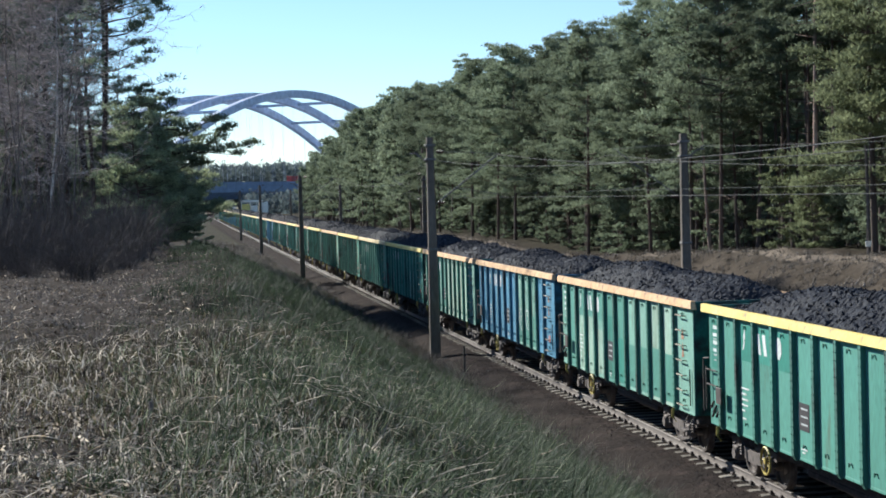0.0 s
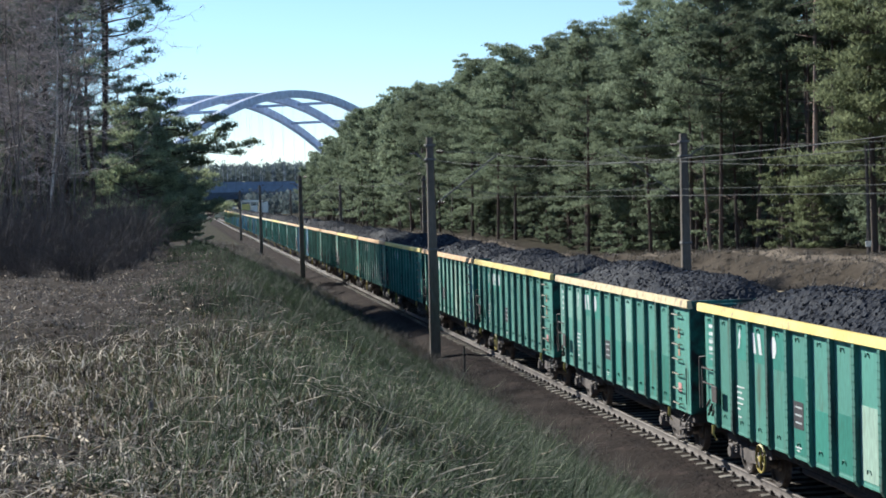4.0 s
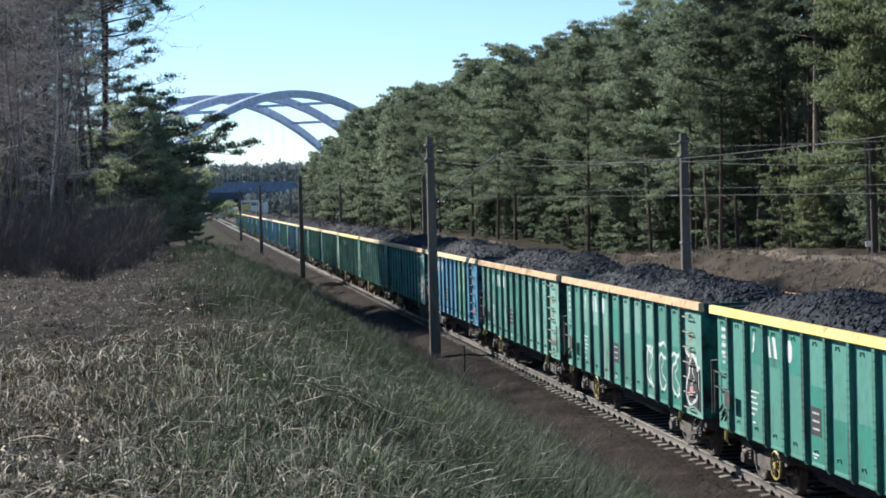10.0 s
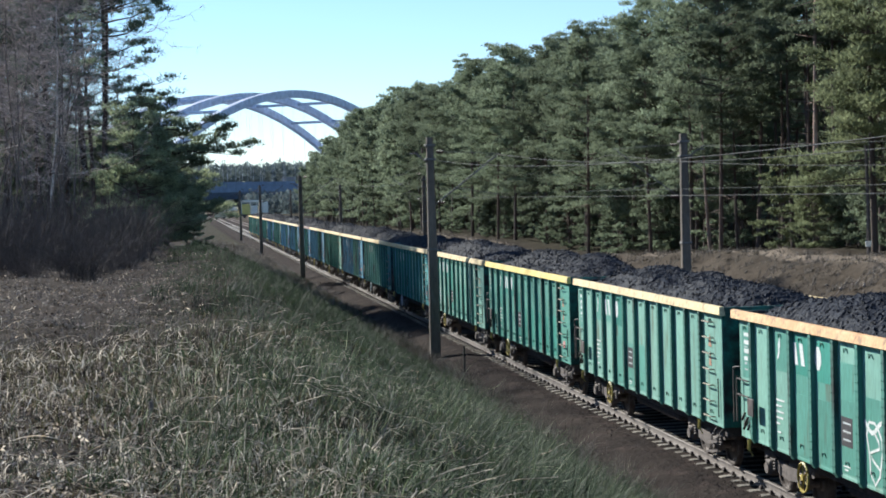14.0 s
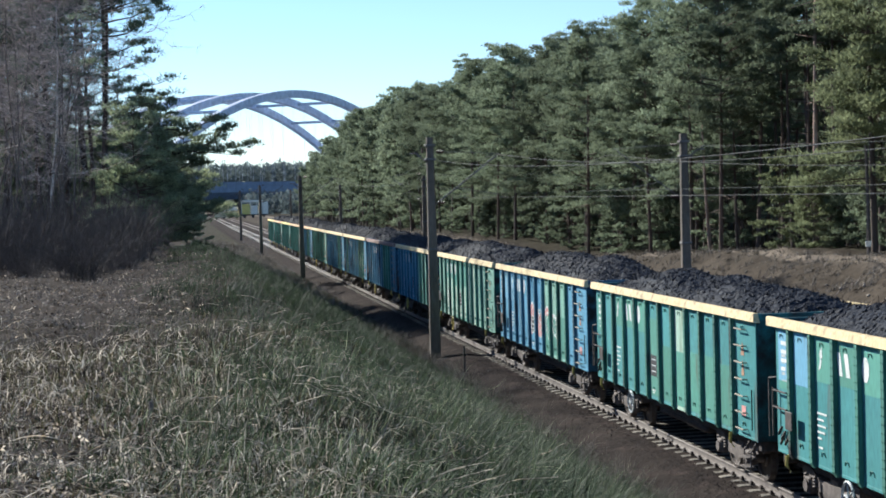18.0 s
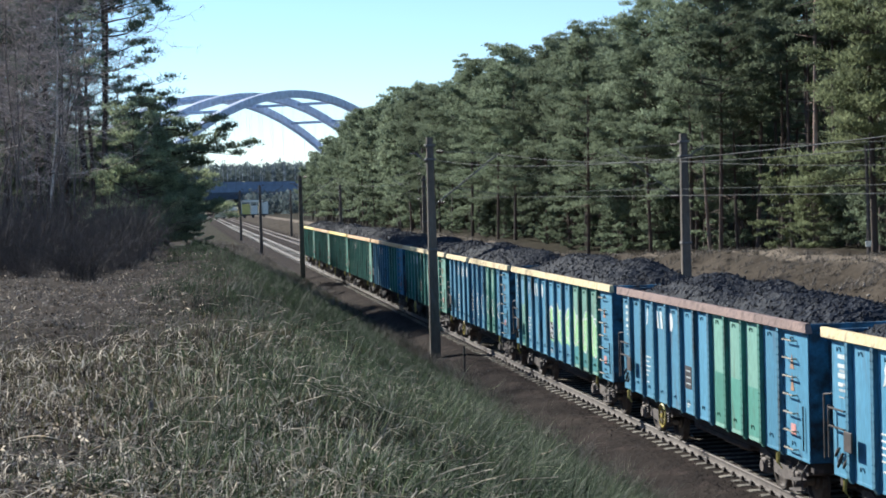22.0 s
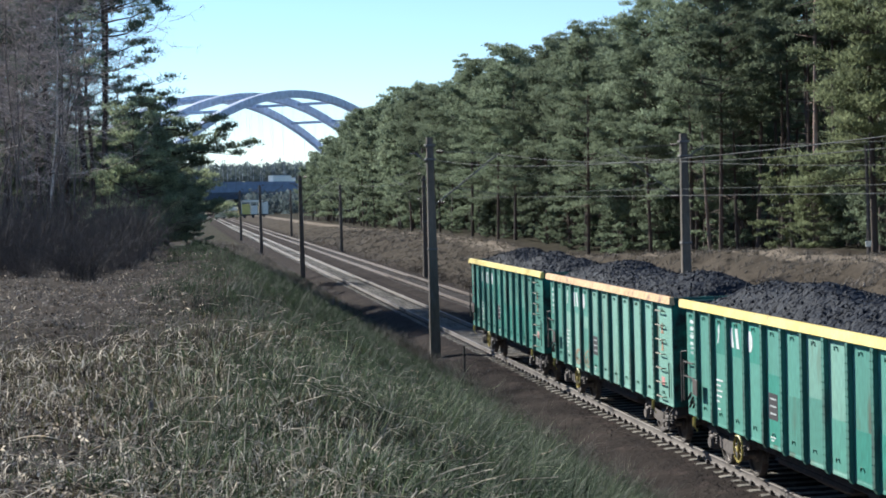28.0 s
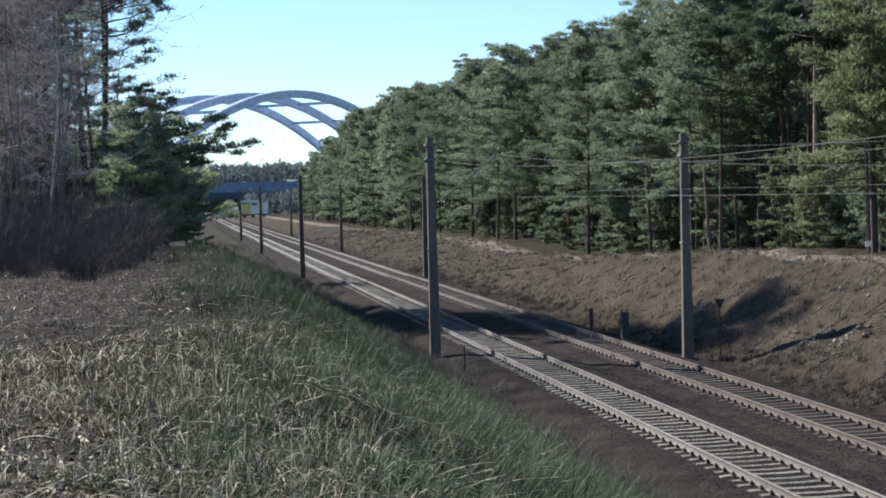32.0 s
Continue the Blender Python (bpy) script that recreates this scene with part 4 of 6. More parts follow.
wire("feeder_wire", 20.1, [(y, 7.55) for y in YR], 0.55, 0.008, "grey feeder wire along the masts")


def droppers():
    g = Geo()
    for x, ys, zc, zm, sag in ((TX, YL, 5.8, 7.5, 0.95), (TX2, YR, 5.94, 7.3, 1.0)):
        for y0, y1 in zip(ys[:3], ys[1:4]):
            for j in range(1, 8):
                t = j / 8
                y = y0 + (y1 - y0) * t
                g.tube([(x, y, zc), (x, y, zm - 4 * sag * t * (1 - t))], 0.003, 3)
    tagged(part("dropper_wires", g, M_WIRE), "thin vertical dropper wires", "wire", kind="stuff")


droppers()


# ---- trees ----
def tubes_np(segs, sides=3):
    """Many tapered tubes at once; rows of x0 y0 z0 x1 y1 z1 r0 r1."""
    s = np.asarray(segs, float)
    p, q = s[:, :3], s[:, 3:6]
    d = q - p
    d /= np.maximum(np.linalg.norm(d, axis=1, keepdims=True), 1e-6)
    ref = np.where(np.abs(d[:, 2:3]) < 0.9, np.array([[0, 0, 1.0]]), np.array([[0, 1.0, 0]]))
    u = np.cross(d, ref)
    u /= np.linalg.norm(u, axis=1, keepdims=True)
    v = np.cross(d, u)
    rings = []
    for end, r in ((p, s[:, 6]), (q, s[:, 7])):
        for j in range(sides):
            a = j * math.tau / sides
            rings.append(end + (u * math.cos(a) + v * math.sin(a)) * r[:, None])
    V = np.stack(rings, 1).reshape(-1, 3)
    tri = []
    for j in range(sides):
        k = (j + 1) % sides
        tri += [(j, k, sides + k), (j, sides + k, sides + j)]
    T = (np.array(tri)[None] + (np.arange(len(s)) * 2 * sides)[:, None, None]).reshape(-1, 3)
    return V, T


def tufts(centres, dirs, per, length, width, rng, spread=0.9):
    """Short blades in tufts round points, leaning along dirs."""
    n = len(centres)
    c = np.repeat(centres, per, 0)
    d = np.repeat(dirs, per, 0) + rng.normal(0, spread, (n * per, 3))
    d /= np.linalg.norm(d, axis=1, keepdims=True)
    w = np.cross(d, rng.normal(0, 1, (n * per, 3)))
    w /= np.linalg.norm(w, axis=1, keepdims=True)
    L = length * rng.uniform(0.6, 1.3, (n * per, 1))
    W = width * rng.uniform(0.7, 1.3, (n * per, 1))
    base = c - d * L * 0.25 + rng.normal(0, 1, (n * per, 3)) * length * 0.42
    V = np.stack([base + w * W * 0.5, base - w * W * 0.5, base + d * L], 1).reshape(-1, 3)
    return V, np.arange(n * per * 3).reshape(-1, 3)


def needle_clumps(centres, sizes, per, blade, rng, flat=0.5):
    """Cushions of needles: blades laid like shingles over the upper part of flattened, lumpy domes."""
    n = len(centres)
    m = n * per
    u = rng.normal(0, 1, (m, 3))
    u[:, 2] = np.where(u[:, 2] < -0.35, -u[:, 2], u[:, 2])
    u /= np.linalg.norm(u, axis=1, keepdims=True)
    lump = np.repeat(rng.uniform(0, 6.28, (n, 2)), per, 0)
    az = np.arctan2(u[:, 1], u[:, 0])
    r = np.repeat(sizes, per) * (0.82 + 0.2 * np.sin(2 * az + lump[:, 0]) + 0.16 * np.sin(5 * az + lump[:, 1])) * rng.uniform(0.55, 1.08, m)
    p = np.repeat(centres, per, 0) + u * r[:, None] * np.array([1.0, 1.0, flat])
    o = u * np.array([1.0, 1.0, 1.0 / flat]) + rng.normal(0, 0.55, (m, 3))
    o /= np.linalg.norm(o, axis=1, keepdims=True)
    d = rng.normal(0, 0.8, (m, 3)) + o * 0.35 + u * 0.5 + np.array([0, 0, 0.6])
    d /= np.linalg.norm(d, axis=1, keepdims=True)
    w = np.cross(d, o)
    w /= np.maximum(np.linalg.norm(w, axis=1, keepdims=True), 1e-4)
    L = blade[0] * rng.uniform(0.6, 1.3, (m, 1))
    W = blade[1] * rng.uniform(0.7, 1.3, (m, 1))
    V = np.stack([p + w * W * 0.5 - d * L * 0.3, p - w * W * 0.5 - d * L * 0.3, p + d * L * 0.7], 1).reshape(-1, 3)
    return V, np.arange(m * 3).reshape(-1, 3)


def pine_meshes(seed, h, base, reach, whorls, per, blade=(0.3, 0.1), dead=10, clump=0.8, gaps=0.2, thin=False):
    """Trunk with limbs, and a crown of needle cushions. base: where the green begins, as a share of the height."""
    rng = np.random.default_rng(seed)
    bend = rng.uniform(-0.5, 0.5, 2)

    def axis(t):
        return np.array([bend[0] * math.sin(t * 2.2), bend[1] * math.sin(t * 1.7), t * h])
    segs = []
    r0 = 0.0095 * h
    for j in range(10):
        a, b = axis(j / 10), axis((j + 1) / 10)
        segs.append((*a, *b, r0 * (1 - 0.88 * j / 10), r0 * (1 - 0.88 * (j + 1) / 10)))
    trunkV, trunkT = tubes_np(segs, 5 if thin else 8)
    limbs, cs, sz = [], [], []
    for i in range(whorls):
        t = base + (0.985 - base) * (i + rng.uniform(0, 0.8)) / whorls
        q = (t - base) / (1 - base)
        if q < 0.75 and rng.random() < gaps:
            continue
        prof = 0.3 + 0.7 * math.sin(math.pi * min(1.0, 0.2 + 0.72 * q)) ** 0.8
        turn = rng.uniform(0, math.tau)
        count = rng.integers(2, 5)
        for b in range(count):
            az = turn + b * math.tau / count + rng.uniform(-0.5, 0.5)
            L = reach * prof * rng.uniform(0.5, 1.15)
            up = -0.15 + 0.75 * q + rng.uniform(-0.15, 0.2)
            p = axis(t)
            dr = np.array([math.cos(az), math.sin(az), up])
            r = 0.012 + 0.011 * L
            pts = [p]
            for s in range(4):
                dr = dr + np.array([rng.uniform(-.2, .2), rng.uniform(-.2, .2), rng.uniform(-0.05, 0.2)])
                p = p + dr / np.linalg.norm(dr) * L / 4
                if not thin:
                    limbs.append((*pts[-1], *p, r * (1 - s / 4.6), r * (1 - (s + 1) / 4.6)))
                pts.append(p)
            side = np.array([-math.sin(az), math.cos(az), 0.0])
            size = clump * rng.uniform(0.7, 1.25) * (0.65 + 0.35 * min(1.0, L / 2.5))
            cs.append(pts[4] + np.array([0, 0, 0.1]))
            sz.append(size * 0.85)
            for f in (3, 2) if L > 1.6 else (2,):
                for sgn in (-1, 1):
                    if rng.random() < 0.72:
                        cs.append(pts[f] + side * sgn * rng.uniform(0.2, 0.75) * size + np.array([0, 0, rng.uniform(-0.1, 0.3)]))
                        sz.append(size * rng.uniform(0.6, 1.0))
                        if not thin:
                            limbs.append((*pts[f - 1], *cs[-1], 0.02, 0.008))
    for k in range(3):                  # the leading shoots
        cs.append(axis(1.0) + rng.normal(0, 0.3, 3) - np.array([0, 0, 0.35 * k]))
        sz.append(clump * (0.45 + 0.2 * k))
    for i in range(dead):
        t = rng.uniform(0.12, base + 0.15)
        az, L = rng.uniform(0, math.tau), rng.uniform(0.5, 2.0)
        p = axis(t)
        q = p + np.array([math.cos(az) * L, math.sin(az) * L, rng.uniform(-0.3, 0.25) * L])
        limbs.append((*p, *q, 0.03, 0.008))
    if limbs:
        lv, lt = tubes_np(limbs, 3)
        trunkV, trunkT = np.concatenate([trunkV, lv]), np.concatenate([trunkT, lt + len(trunkV)])
    trunk = raw_mesh("trunk", trunkV, trunkT, True)
    cv, ct = needle_clumps(np.array(cs), np.array(sz), per, blade, rng, 0.52)
    crown = raw_mesh("crown", cv, ct)
    return trunk, crown


def plumed_pine(seed, h, limbs_at, per=60, blade=(0.22, 0.055), plume=0.55, twig=2.6, thick=0.0085):
    """A pine of long level limbs with flat plumes of needles; limbs_at: share of the height, heading, length, rise."""
    rng = np.random.default_rng(seed)
    segs, limbs, cs, sz = [], [], [], []

    def axis(t):
        return np.array([0.22 * math.sin(t * 5.0 + seed), 0.2 * math.sin(t * 4.0), t * h])
    r0 = thick * h
    for j in range(12):
        p, q = axis(j / 12), axis((j + 1) / 12)
        segs.append((*p, *q, r0 * (1 - 0.85 * j / 12), r0 * (1 - 0.85 * (j + 1) / 12)))
    for t, az, L, rise in limbs_at:
        p, r = axis(t), 0.014 + 0.013 * L
        dr = np.array([math.cos(az), math.sin(az), rise])
        pts = [p]
        for s in range(6):
            dr = dr + np.array([rng.normal(0, 0.12), rng.normal(0, 0.12), rng.normal(0.03, 0.12)])
            p = p + dr / np.linalg.norm(dr) * L / 6
            limbs.append((*pts[-1], *p, r * (1 - s / 7), r * (1 - (s + 1) / 7)))
            pts.append(p)
        for e in range(max(2, int(L * twig))):
            f = 6 * (1 - 0.7 * rng.random() ** 1.4) * 0.999
            s = int(f)
            root = pts[s] + (pts[s + 1] - pts[s]) * (f - s)
            side = rng.choice((-1, 1)) * rng.uniform(0.3, 1.1)
            ta = az + side
            tl = rng.uniform(0.25, 0.75) * (1.15 - f / 9) * min(1.0, 0.4 + L * 0.25)
            end = root + np.array([math.cos(ta), math.sin(ta), rng.uniform(0.0, 0.45)]) * tl
            limbs.append((*root, *end, 0.016, 0.007))
            cs.append(end)
            sz.append(plume * rng.uniform(0.6, 1.35))
    tv, tt = tubes_np(segs, 8)
    lv, lt = tubes_np(limbs, 3)
    cv, ct = needle_clumps(np.array(cs), np.array(sz), per, blade, rng, 0.45)
    return raw_mesh("trunk", np.concatenate([tv, lv]), np.concatenate([tt, lt + len(tv)]), True), raw_mesh("crown", cv, ct)


def limb_ring(seed, lo, hi, n, reach, rise=0.12, lean=1.0):
    """Limbs all round a trunk, longer on the side that leans to the light."""
    rng = random.Random(seed)
    out = []
    for i in range(n):
        az = rng.uniform(0, math.tau)
        t = lo + (hi - lo) * (i + rng.random()) / n
        L = reach * (1.15 - 0.75 * (t - lo) / (hi - lo)) * rng.uniform(0.55, 1.1) * (1 + (lean - 1) * max(0.0, math.cos(az)))
        out.append((t, az, L, rise + rng.uniform(-0.15, 0.3)))
    return out


def bare_meshes(seed, h, reach, lean=0.0, levels=4, fork=4, upright=0.6, thick=0.003, twig=0.012):
    """A leafless tree: trunk, forking limbs and fine twigs."""
    rng = np.random.default_rng(seed)
    trunk, twigs = [], []

    def grow(p, d, L, r, level):
        n = 4
        out = trunk if level == 0 else twigs
        for s in range(n):
            d = d + rng.normal(0, 0.11 + 0.08 * level, 3) + np.array([0, 0, 0.05 * upright])
            d = d / np.linalg.norm(d)
            q = p + d * L / n
            ra, rb = r * (1 - 0.75 * s / n), r * (1 - 0.75 * (s + 1) / n)
            out.append((*p, *q, ra, rb))
            if level < levels:
                start = 1 if level == 0 else 0
                if s >= start:
                    for _ in range(rng.integers(1, fork) if level else rng.integers(2, fork + 1)):
                        az = rng.uniform(0, math.tau)
                        side = np.array([math.cos(az), math.sin(az), 0.0])
                        nd = d * upright * rng.uniform(0.4, 1.3) + side * 0.8
                        nd /= np.linalg.norm(nd)
                        grow(p + d * L / n * rng.uniform(0, 1), nd, L * rng.uniform(0.26, 0.46) * (reach if level == 0 else 1.1), max(rb * 0.66, twig), level + 1)
            p = q
    grow(np.zeros(3), np.array([lean, 0.0, 1.0]), h, thick * h, 0)
    tv, tt = tubes_np(trunk, 7)
    wv, wt = tubes_np(twigs, 3)
    return raw_mesh("trunk", tv, tt, True), raw_mesh("crown", wv, wt)


def tree_of(name, meshes, mats, words, label, group, at, scale, rz):
    t = thing(name, label, "bush" if "thicket" in words else "tree", group)
    t.matrix_basis = Matrix.LocRotScale(at, Euler((0, 0, rz)), (scale,) * 3)
    for me, m, w in zip(meshes, mats, words):
        part(w, me, m, t)
    return t


EDGE = [pine_meshes(20 + i, 18, (0.2, 0.36, 0.26, 0.4, 0.3, 0.22)[i], 3.7, 20, 150, blade=(0.24, 0.075), dead=12, clump=1.0, gaps=(0.1, 0.25)[i % 2]) for i in range(6)]
INNER = [pine_meshes(40 + i, 19, 0.48, 2.8, 12, 80, blade=(0.28, 0.09), dead=14, clump=0.95) for i in range(3)]
FAR = [pine_meshes(60 + i, 19, 0.1 + 0.08 * i, 3.6, 15, 40, blade=(0.5, 0.22), dead=0, clump=1.25, thin=True) for i in range(3)]
YOUNG = [pine_meshes(70 + i, 6, 0.04, 1.9, 11, 60, blade=(0.24, 0.08), dead=0, clump=0.6, gaps=0.05) for i in range(2)]
PW = ("trunk", "crown")


def skyline(y):
    """How high the forest's tops stand over the rails."""
    return float(np.interp(y, (55, 114, 136, 170, 210, 286, 350, 412, 460), (17.5, 18.6, 19.4, 19.7, 19.7, 21.5, 20.4, 16.5, 14.5)))


def stand(name, members, mats, label):
    """Many trees too far or hidden to tell apart, joined: one mesh of trunks, one of crowns."""
    root = thing(name, label, "woods")
    root["kind"] = "stuff"
    for which, (m, w) in enumerate(zip(mats, PW)):
        vs, ts, n = [], [], 0
        cache = {}
        for meshes, mx in members:
            me = meshes[which]
            if me.name not in cache:
                co = np.empty(len(me.vertices) * 3, np.float32)
                me.vertices.foreach_get("co", co)
                ix = np.empty(len(me.loops), np.int32)
                me.loops.foreach_get("vertex_index", ix)
                cache[me.name] = co.reshape(-1, 3), ix.reshape(-1, 3)
            co, ix = cache[me.name]
            mat3 = np.array(mx.to_3x3())
            vs.append(co @ mat3.T + np.array(mx.translation))
            ts.append(ix + n)
            n += len(co)
        tagged(part(w, raw_mesh(w, np.concatenate(vs), np.concatenate(ts)), m, root), kind="stuff")


def right_forest():
    members = []
    rng = random.Random(3)
    y = 58.0
    while y < 470:                      # the sunlit edge row
        x = 33.8 + rng.uniform(-1.3, 2.2) + (1.5 if 140 < y < 165 else 0)
        z = ground_z(x, y, False) - 0.1
        near = y < 240
        if 84 < y < 97:                 # an opening in the edge
            x += 4.6
        sc = (skyline(y) * rng.uniform(0.8, 1.05) - z) / (18 if near else 19)
        me = rng.choice(EDGE if near else FAR)
        tree_of("pine_tree", me, (M_PINEBARK, M_NEEDLE), PW, "tall green scots pine at the forest edge", "pines of the forest edge", (x, y, z), sc, rng.uniform(0, 6.28))
        y += rng.choice((rng.uniform(2.4, 3.8), rng.uniform(4.2, 6.4))) if near else rng.uniform(4.5, 8.0)
    for row, (dx, step) in enumerate(((37.5, 3.6), (41, 3.8), (45.5, 4.2), (51, 4.6), (58, 4.8), (67, 5.0), (78, 4.5), (90, 4.5), (104, 4.5))):
        y = 66.0 + row * 8
        while y < 430:
            x = dx + rng.uniform(-1.8, 1.8)
            z = ground_z(x, y, False) - 0.1
            near = y < 190 and row < 3
            sc = (skyline(y) * rng.uniform(0.92, 1.03) - z) / 19
            me = rng.choice(INNER if near else FAR)
            rz = rng.uniform(0, 6.28)
            if near:
                tree_of("pine_tree", me, (M_PINEBARK, M_NEEDLE), PW, "slender scots pine inside the forest", "pines inside the forest", (x, y, z), sc, rz)
            else:
                members.append((me, Matrix.LocRotScale((x, y, z), Euler((0, 0, rz)), (sc,) * 3)))
            y += step * rng.uniform(0.7, 1.4) * (1.2 if near else 1.7)
    stand("forest_interior", members, (M_PINEBARK, M_NEEDLE), "dense interior of the scots pine forest")
    for i in range(130):               # young growth under and before the edge
        y = 64 + 240 * rng.random() ** 1.4
        x = rng.choice((rng.uniform(33.2, 36), rng.uniform(34.5, 40), rng.uniform(38, 70)))
        tree_of("young_pine", rng.choice(YOUNG), (M_PINEBARK, M_NEEDLE), PW, "young dark pine in the shade of the forest", "young pines of the forest",
                (x, y, ground_z(x, y, False) - 0.1), rng.uniform(0.4, 1.1), rng.uniform(0, 6.28))


right_forest()
DEAD_PINE = pine_meshes(140, 17, 0.66, 2.2, 7, 130, blade=(0.24, 0.075), dead=22, clump=0.8)
SNAG = pine_meshes(141, 18, 0.8, 2.0, 4, 130, blade=(0.24, 0.075), dead=34, clump=0.7)
for x, y, me, sc, w in ((34.8, 91.6, SNAG, 1.08, "tall old pine with a pale red trunk and dead limbs"), (35.4, 94.2, DEAD_PINE, 0.95, "bare-stemmed pine in an opening of the forest edge"),
                        (36.0, 91.6, DEAD_PINE, 1.0, "bare-stemmed pine in an opening of the forest edge"), (35.4, 96.8, DEAD_PINE, 0.9, "bare-stemmed pine in an opening of the forest edge"),
                        (34.2, 109.0, SNAG, 0.75, "tall old pine with a pale red trunk and dead limbs"), (36.6, 97.0, DEAD_PINE, 1.05, "bare-stemmed pine in an opening of the forest edge")):
    tree_of("pine_tree", me, (M_REDBARK if me is SNAG else M_PINEBARK, M_NEEDLE), PW, w, "pines of the forest edge", (x, y, ground_z(x, y, False) - 0.1), sc, y)

for x, y, sc, rz in ((32.4, 77.6, 1.0, 0.5), (33.6, 74.0, 1.08, 2.0), (34.0, 80.6, 0.95, 4.0)):
    tree_of("pine_tree", EDGE[0], (M_PINEBARK, M_NEEDLE_OLIVE), PW, "broad olive-green scots pine standing forward of the forest", "pines of the forest edge", (x, y, ground_z(x, y, False) - 0.1), sc, rz)
for x, y, sc in ((33.4, 88.0, 0.75), (33.7, 90.4, 0.6), (33.2, 93.0, 0.85)):
    tree_of("young_pine", YOUNG[0], (M_PINEBARK, M_NEEDLE_OLIVE), PW, "young olive-green pine before the forest edge", "young pines of the forest", (x, y, ground_z(x, y, False) - 0.1), sc, y)

BARE = [bare_meshes(80 + i, 13 + i, 0.8, lean=(-0.05, 0.04, 0.0, 0.07, -0.07)[i], levels=3, fork=3, upright=0.5) for i in range(5)]

BIRCH = bare_meshes(88, 14, 0.6, lean=0.1, levels=3, fork=3, upright=0.8, thick=0.0065)


def brush_mesh(seed, h, n=90):
    """A thicket: many thin stems from one foot, each with a few side shoots."""
    rng = np.random.default_rng(seed)
    segs = []
    for i in range(n):
        p = np.array([*rng.normal(0, 0.45, 2), 0.0])
        dr = np.array([*rng.normal(0, 0.45, 2), 1.0])
        L, r = h * rng.uniform(0.25, 1.0), rng.uniform(0.011, 0.024)
        for s in range(3):
            dr = dr + rng.normal(0, 0.2, 3)
            q = p + dr / np.linalg.norm(dr) * L / 3
            segs.append((*p, *q, r * (1 - s * 0.28), r * (1 - (s + 1) * 0.28)))
            if s:
                e = p + (dr / np.linalg.norm(dr) + rng.normal(0, 0.6, 3)) * L / 5
                segs.append((*p, *e, r * 0.6, r * 0.3))
            p = q
    return raw_mesh("thicket", *tubes_np(segs, 3))


BRUSH = [brush_mesh(95 + i, 4.2) for i in range(3)]
SPARSE_PINE = [plumed_pine(110 + i, 17, limb_ring(5 + i, 0.38, 0.99, 40, 2.7), plume=0.5) for i in range(2)]
BROAD_PINE = [plumed_pine(120 + i, 8, limb_ring(15 + i, 0.08, 0.98, 52, 3.0, 0.05), plume=0.5) for i in range(3)]
# the pine at the edge of the wood, with long bare-based limbs over the cutting
TALL_PINE = plumed_pine(150, 22.5, limb_ring(35, 0.5, 0.99, 80, 3.6), per=50, plume=0.65)
EDGE_PINE = plumed_pine(130, 15.5, limb_ring(25, 0.34, 0.99, 20, 1.5) + [
    (0.84, 0.1, 2.9, 0.05), (0.82, -0.5, 1.6, 0.1), (0.74, 0.3, 1.7, 0.2), (0.69, 0.0, 2.6, 0.1), (0.66, -0.4, 2.4, 0.3), (0.62, 0.2, 3.1, 0.05),
    (0.57, -0.2, 2.3, 0.0), (0.52, 0.5, 2.6, 0.1), (0.9, 2.9, 2.0, 0.2), (0.78, 3.3, 1.9, 0.1), (0.66, 2.8, 1.5, 0.2), (0.93, 0.4, 1.6, 0.4)], plume=0.46)
LEAN_PINE = plumed_pine(131, 8.3, limb_ring(26, 0.16, 0.97, 60, 2.5, 0.05, 1.0) + [
    (0.58, 0.0, 4.3, -0.02), (0.6, -0.35, 3.6, 0.0), (0.55, 0.3, 3.7, 0.02), (0.45, 0.1, 3.6, 0.0), (0.7, 0.0, 2.9, 0.05), (0.66, 0.3, 3.0, 0.05)], plume=0.5)


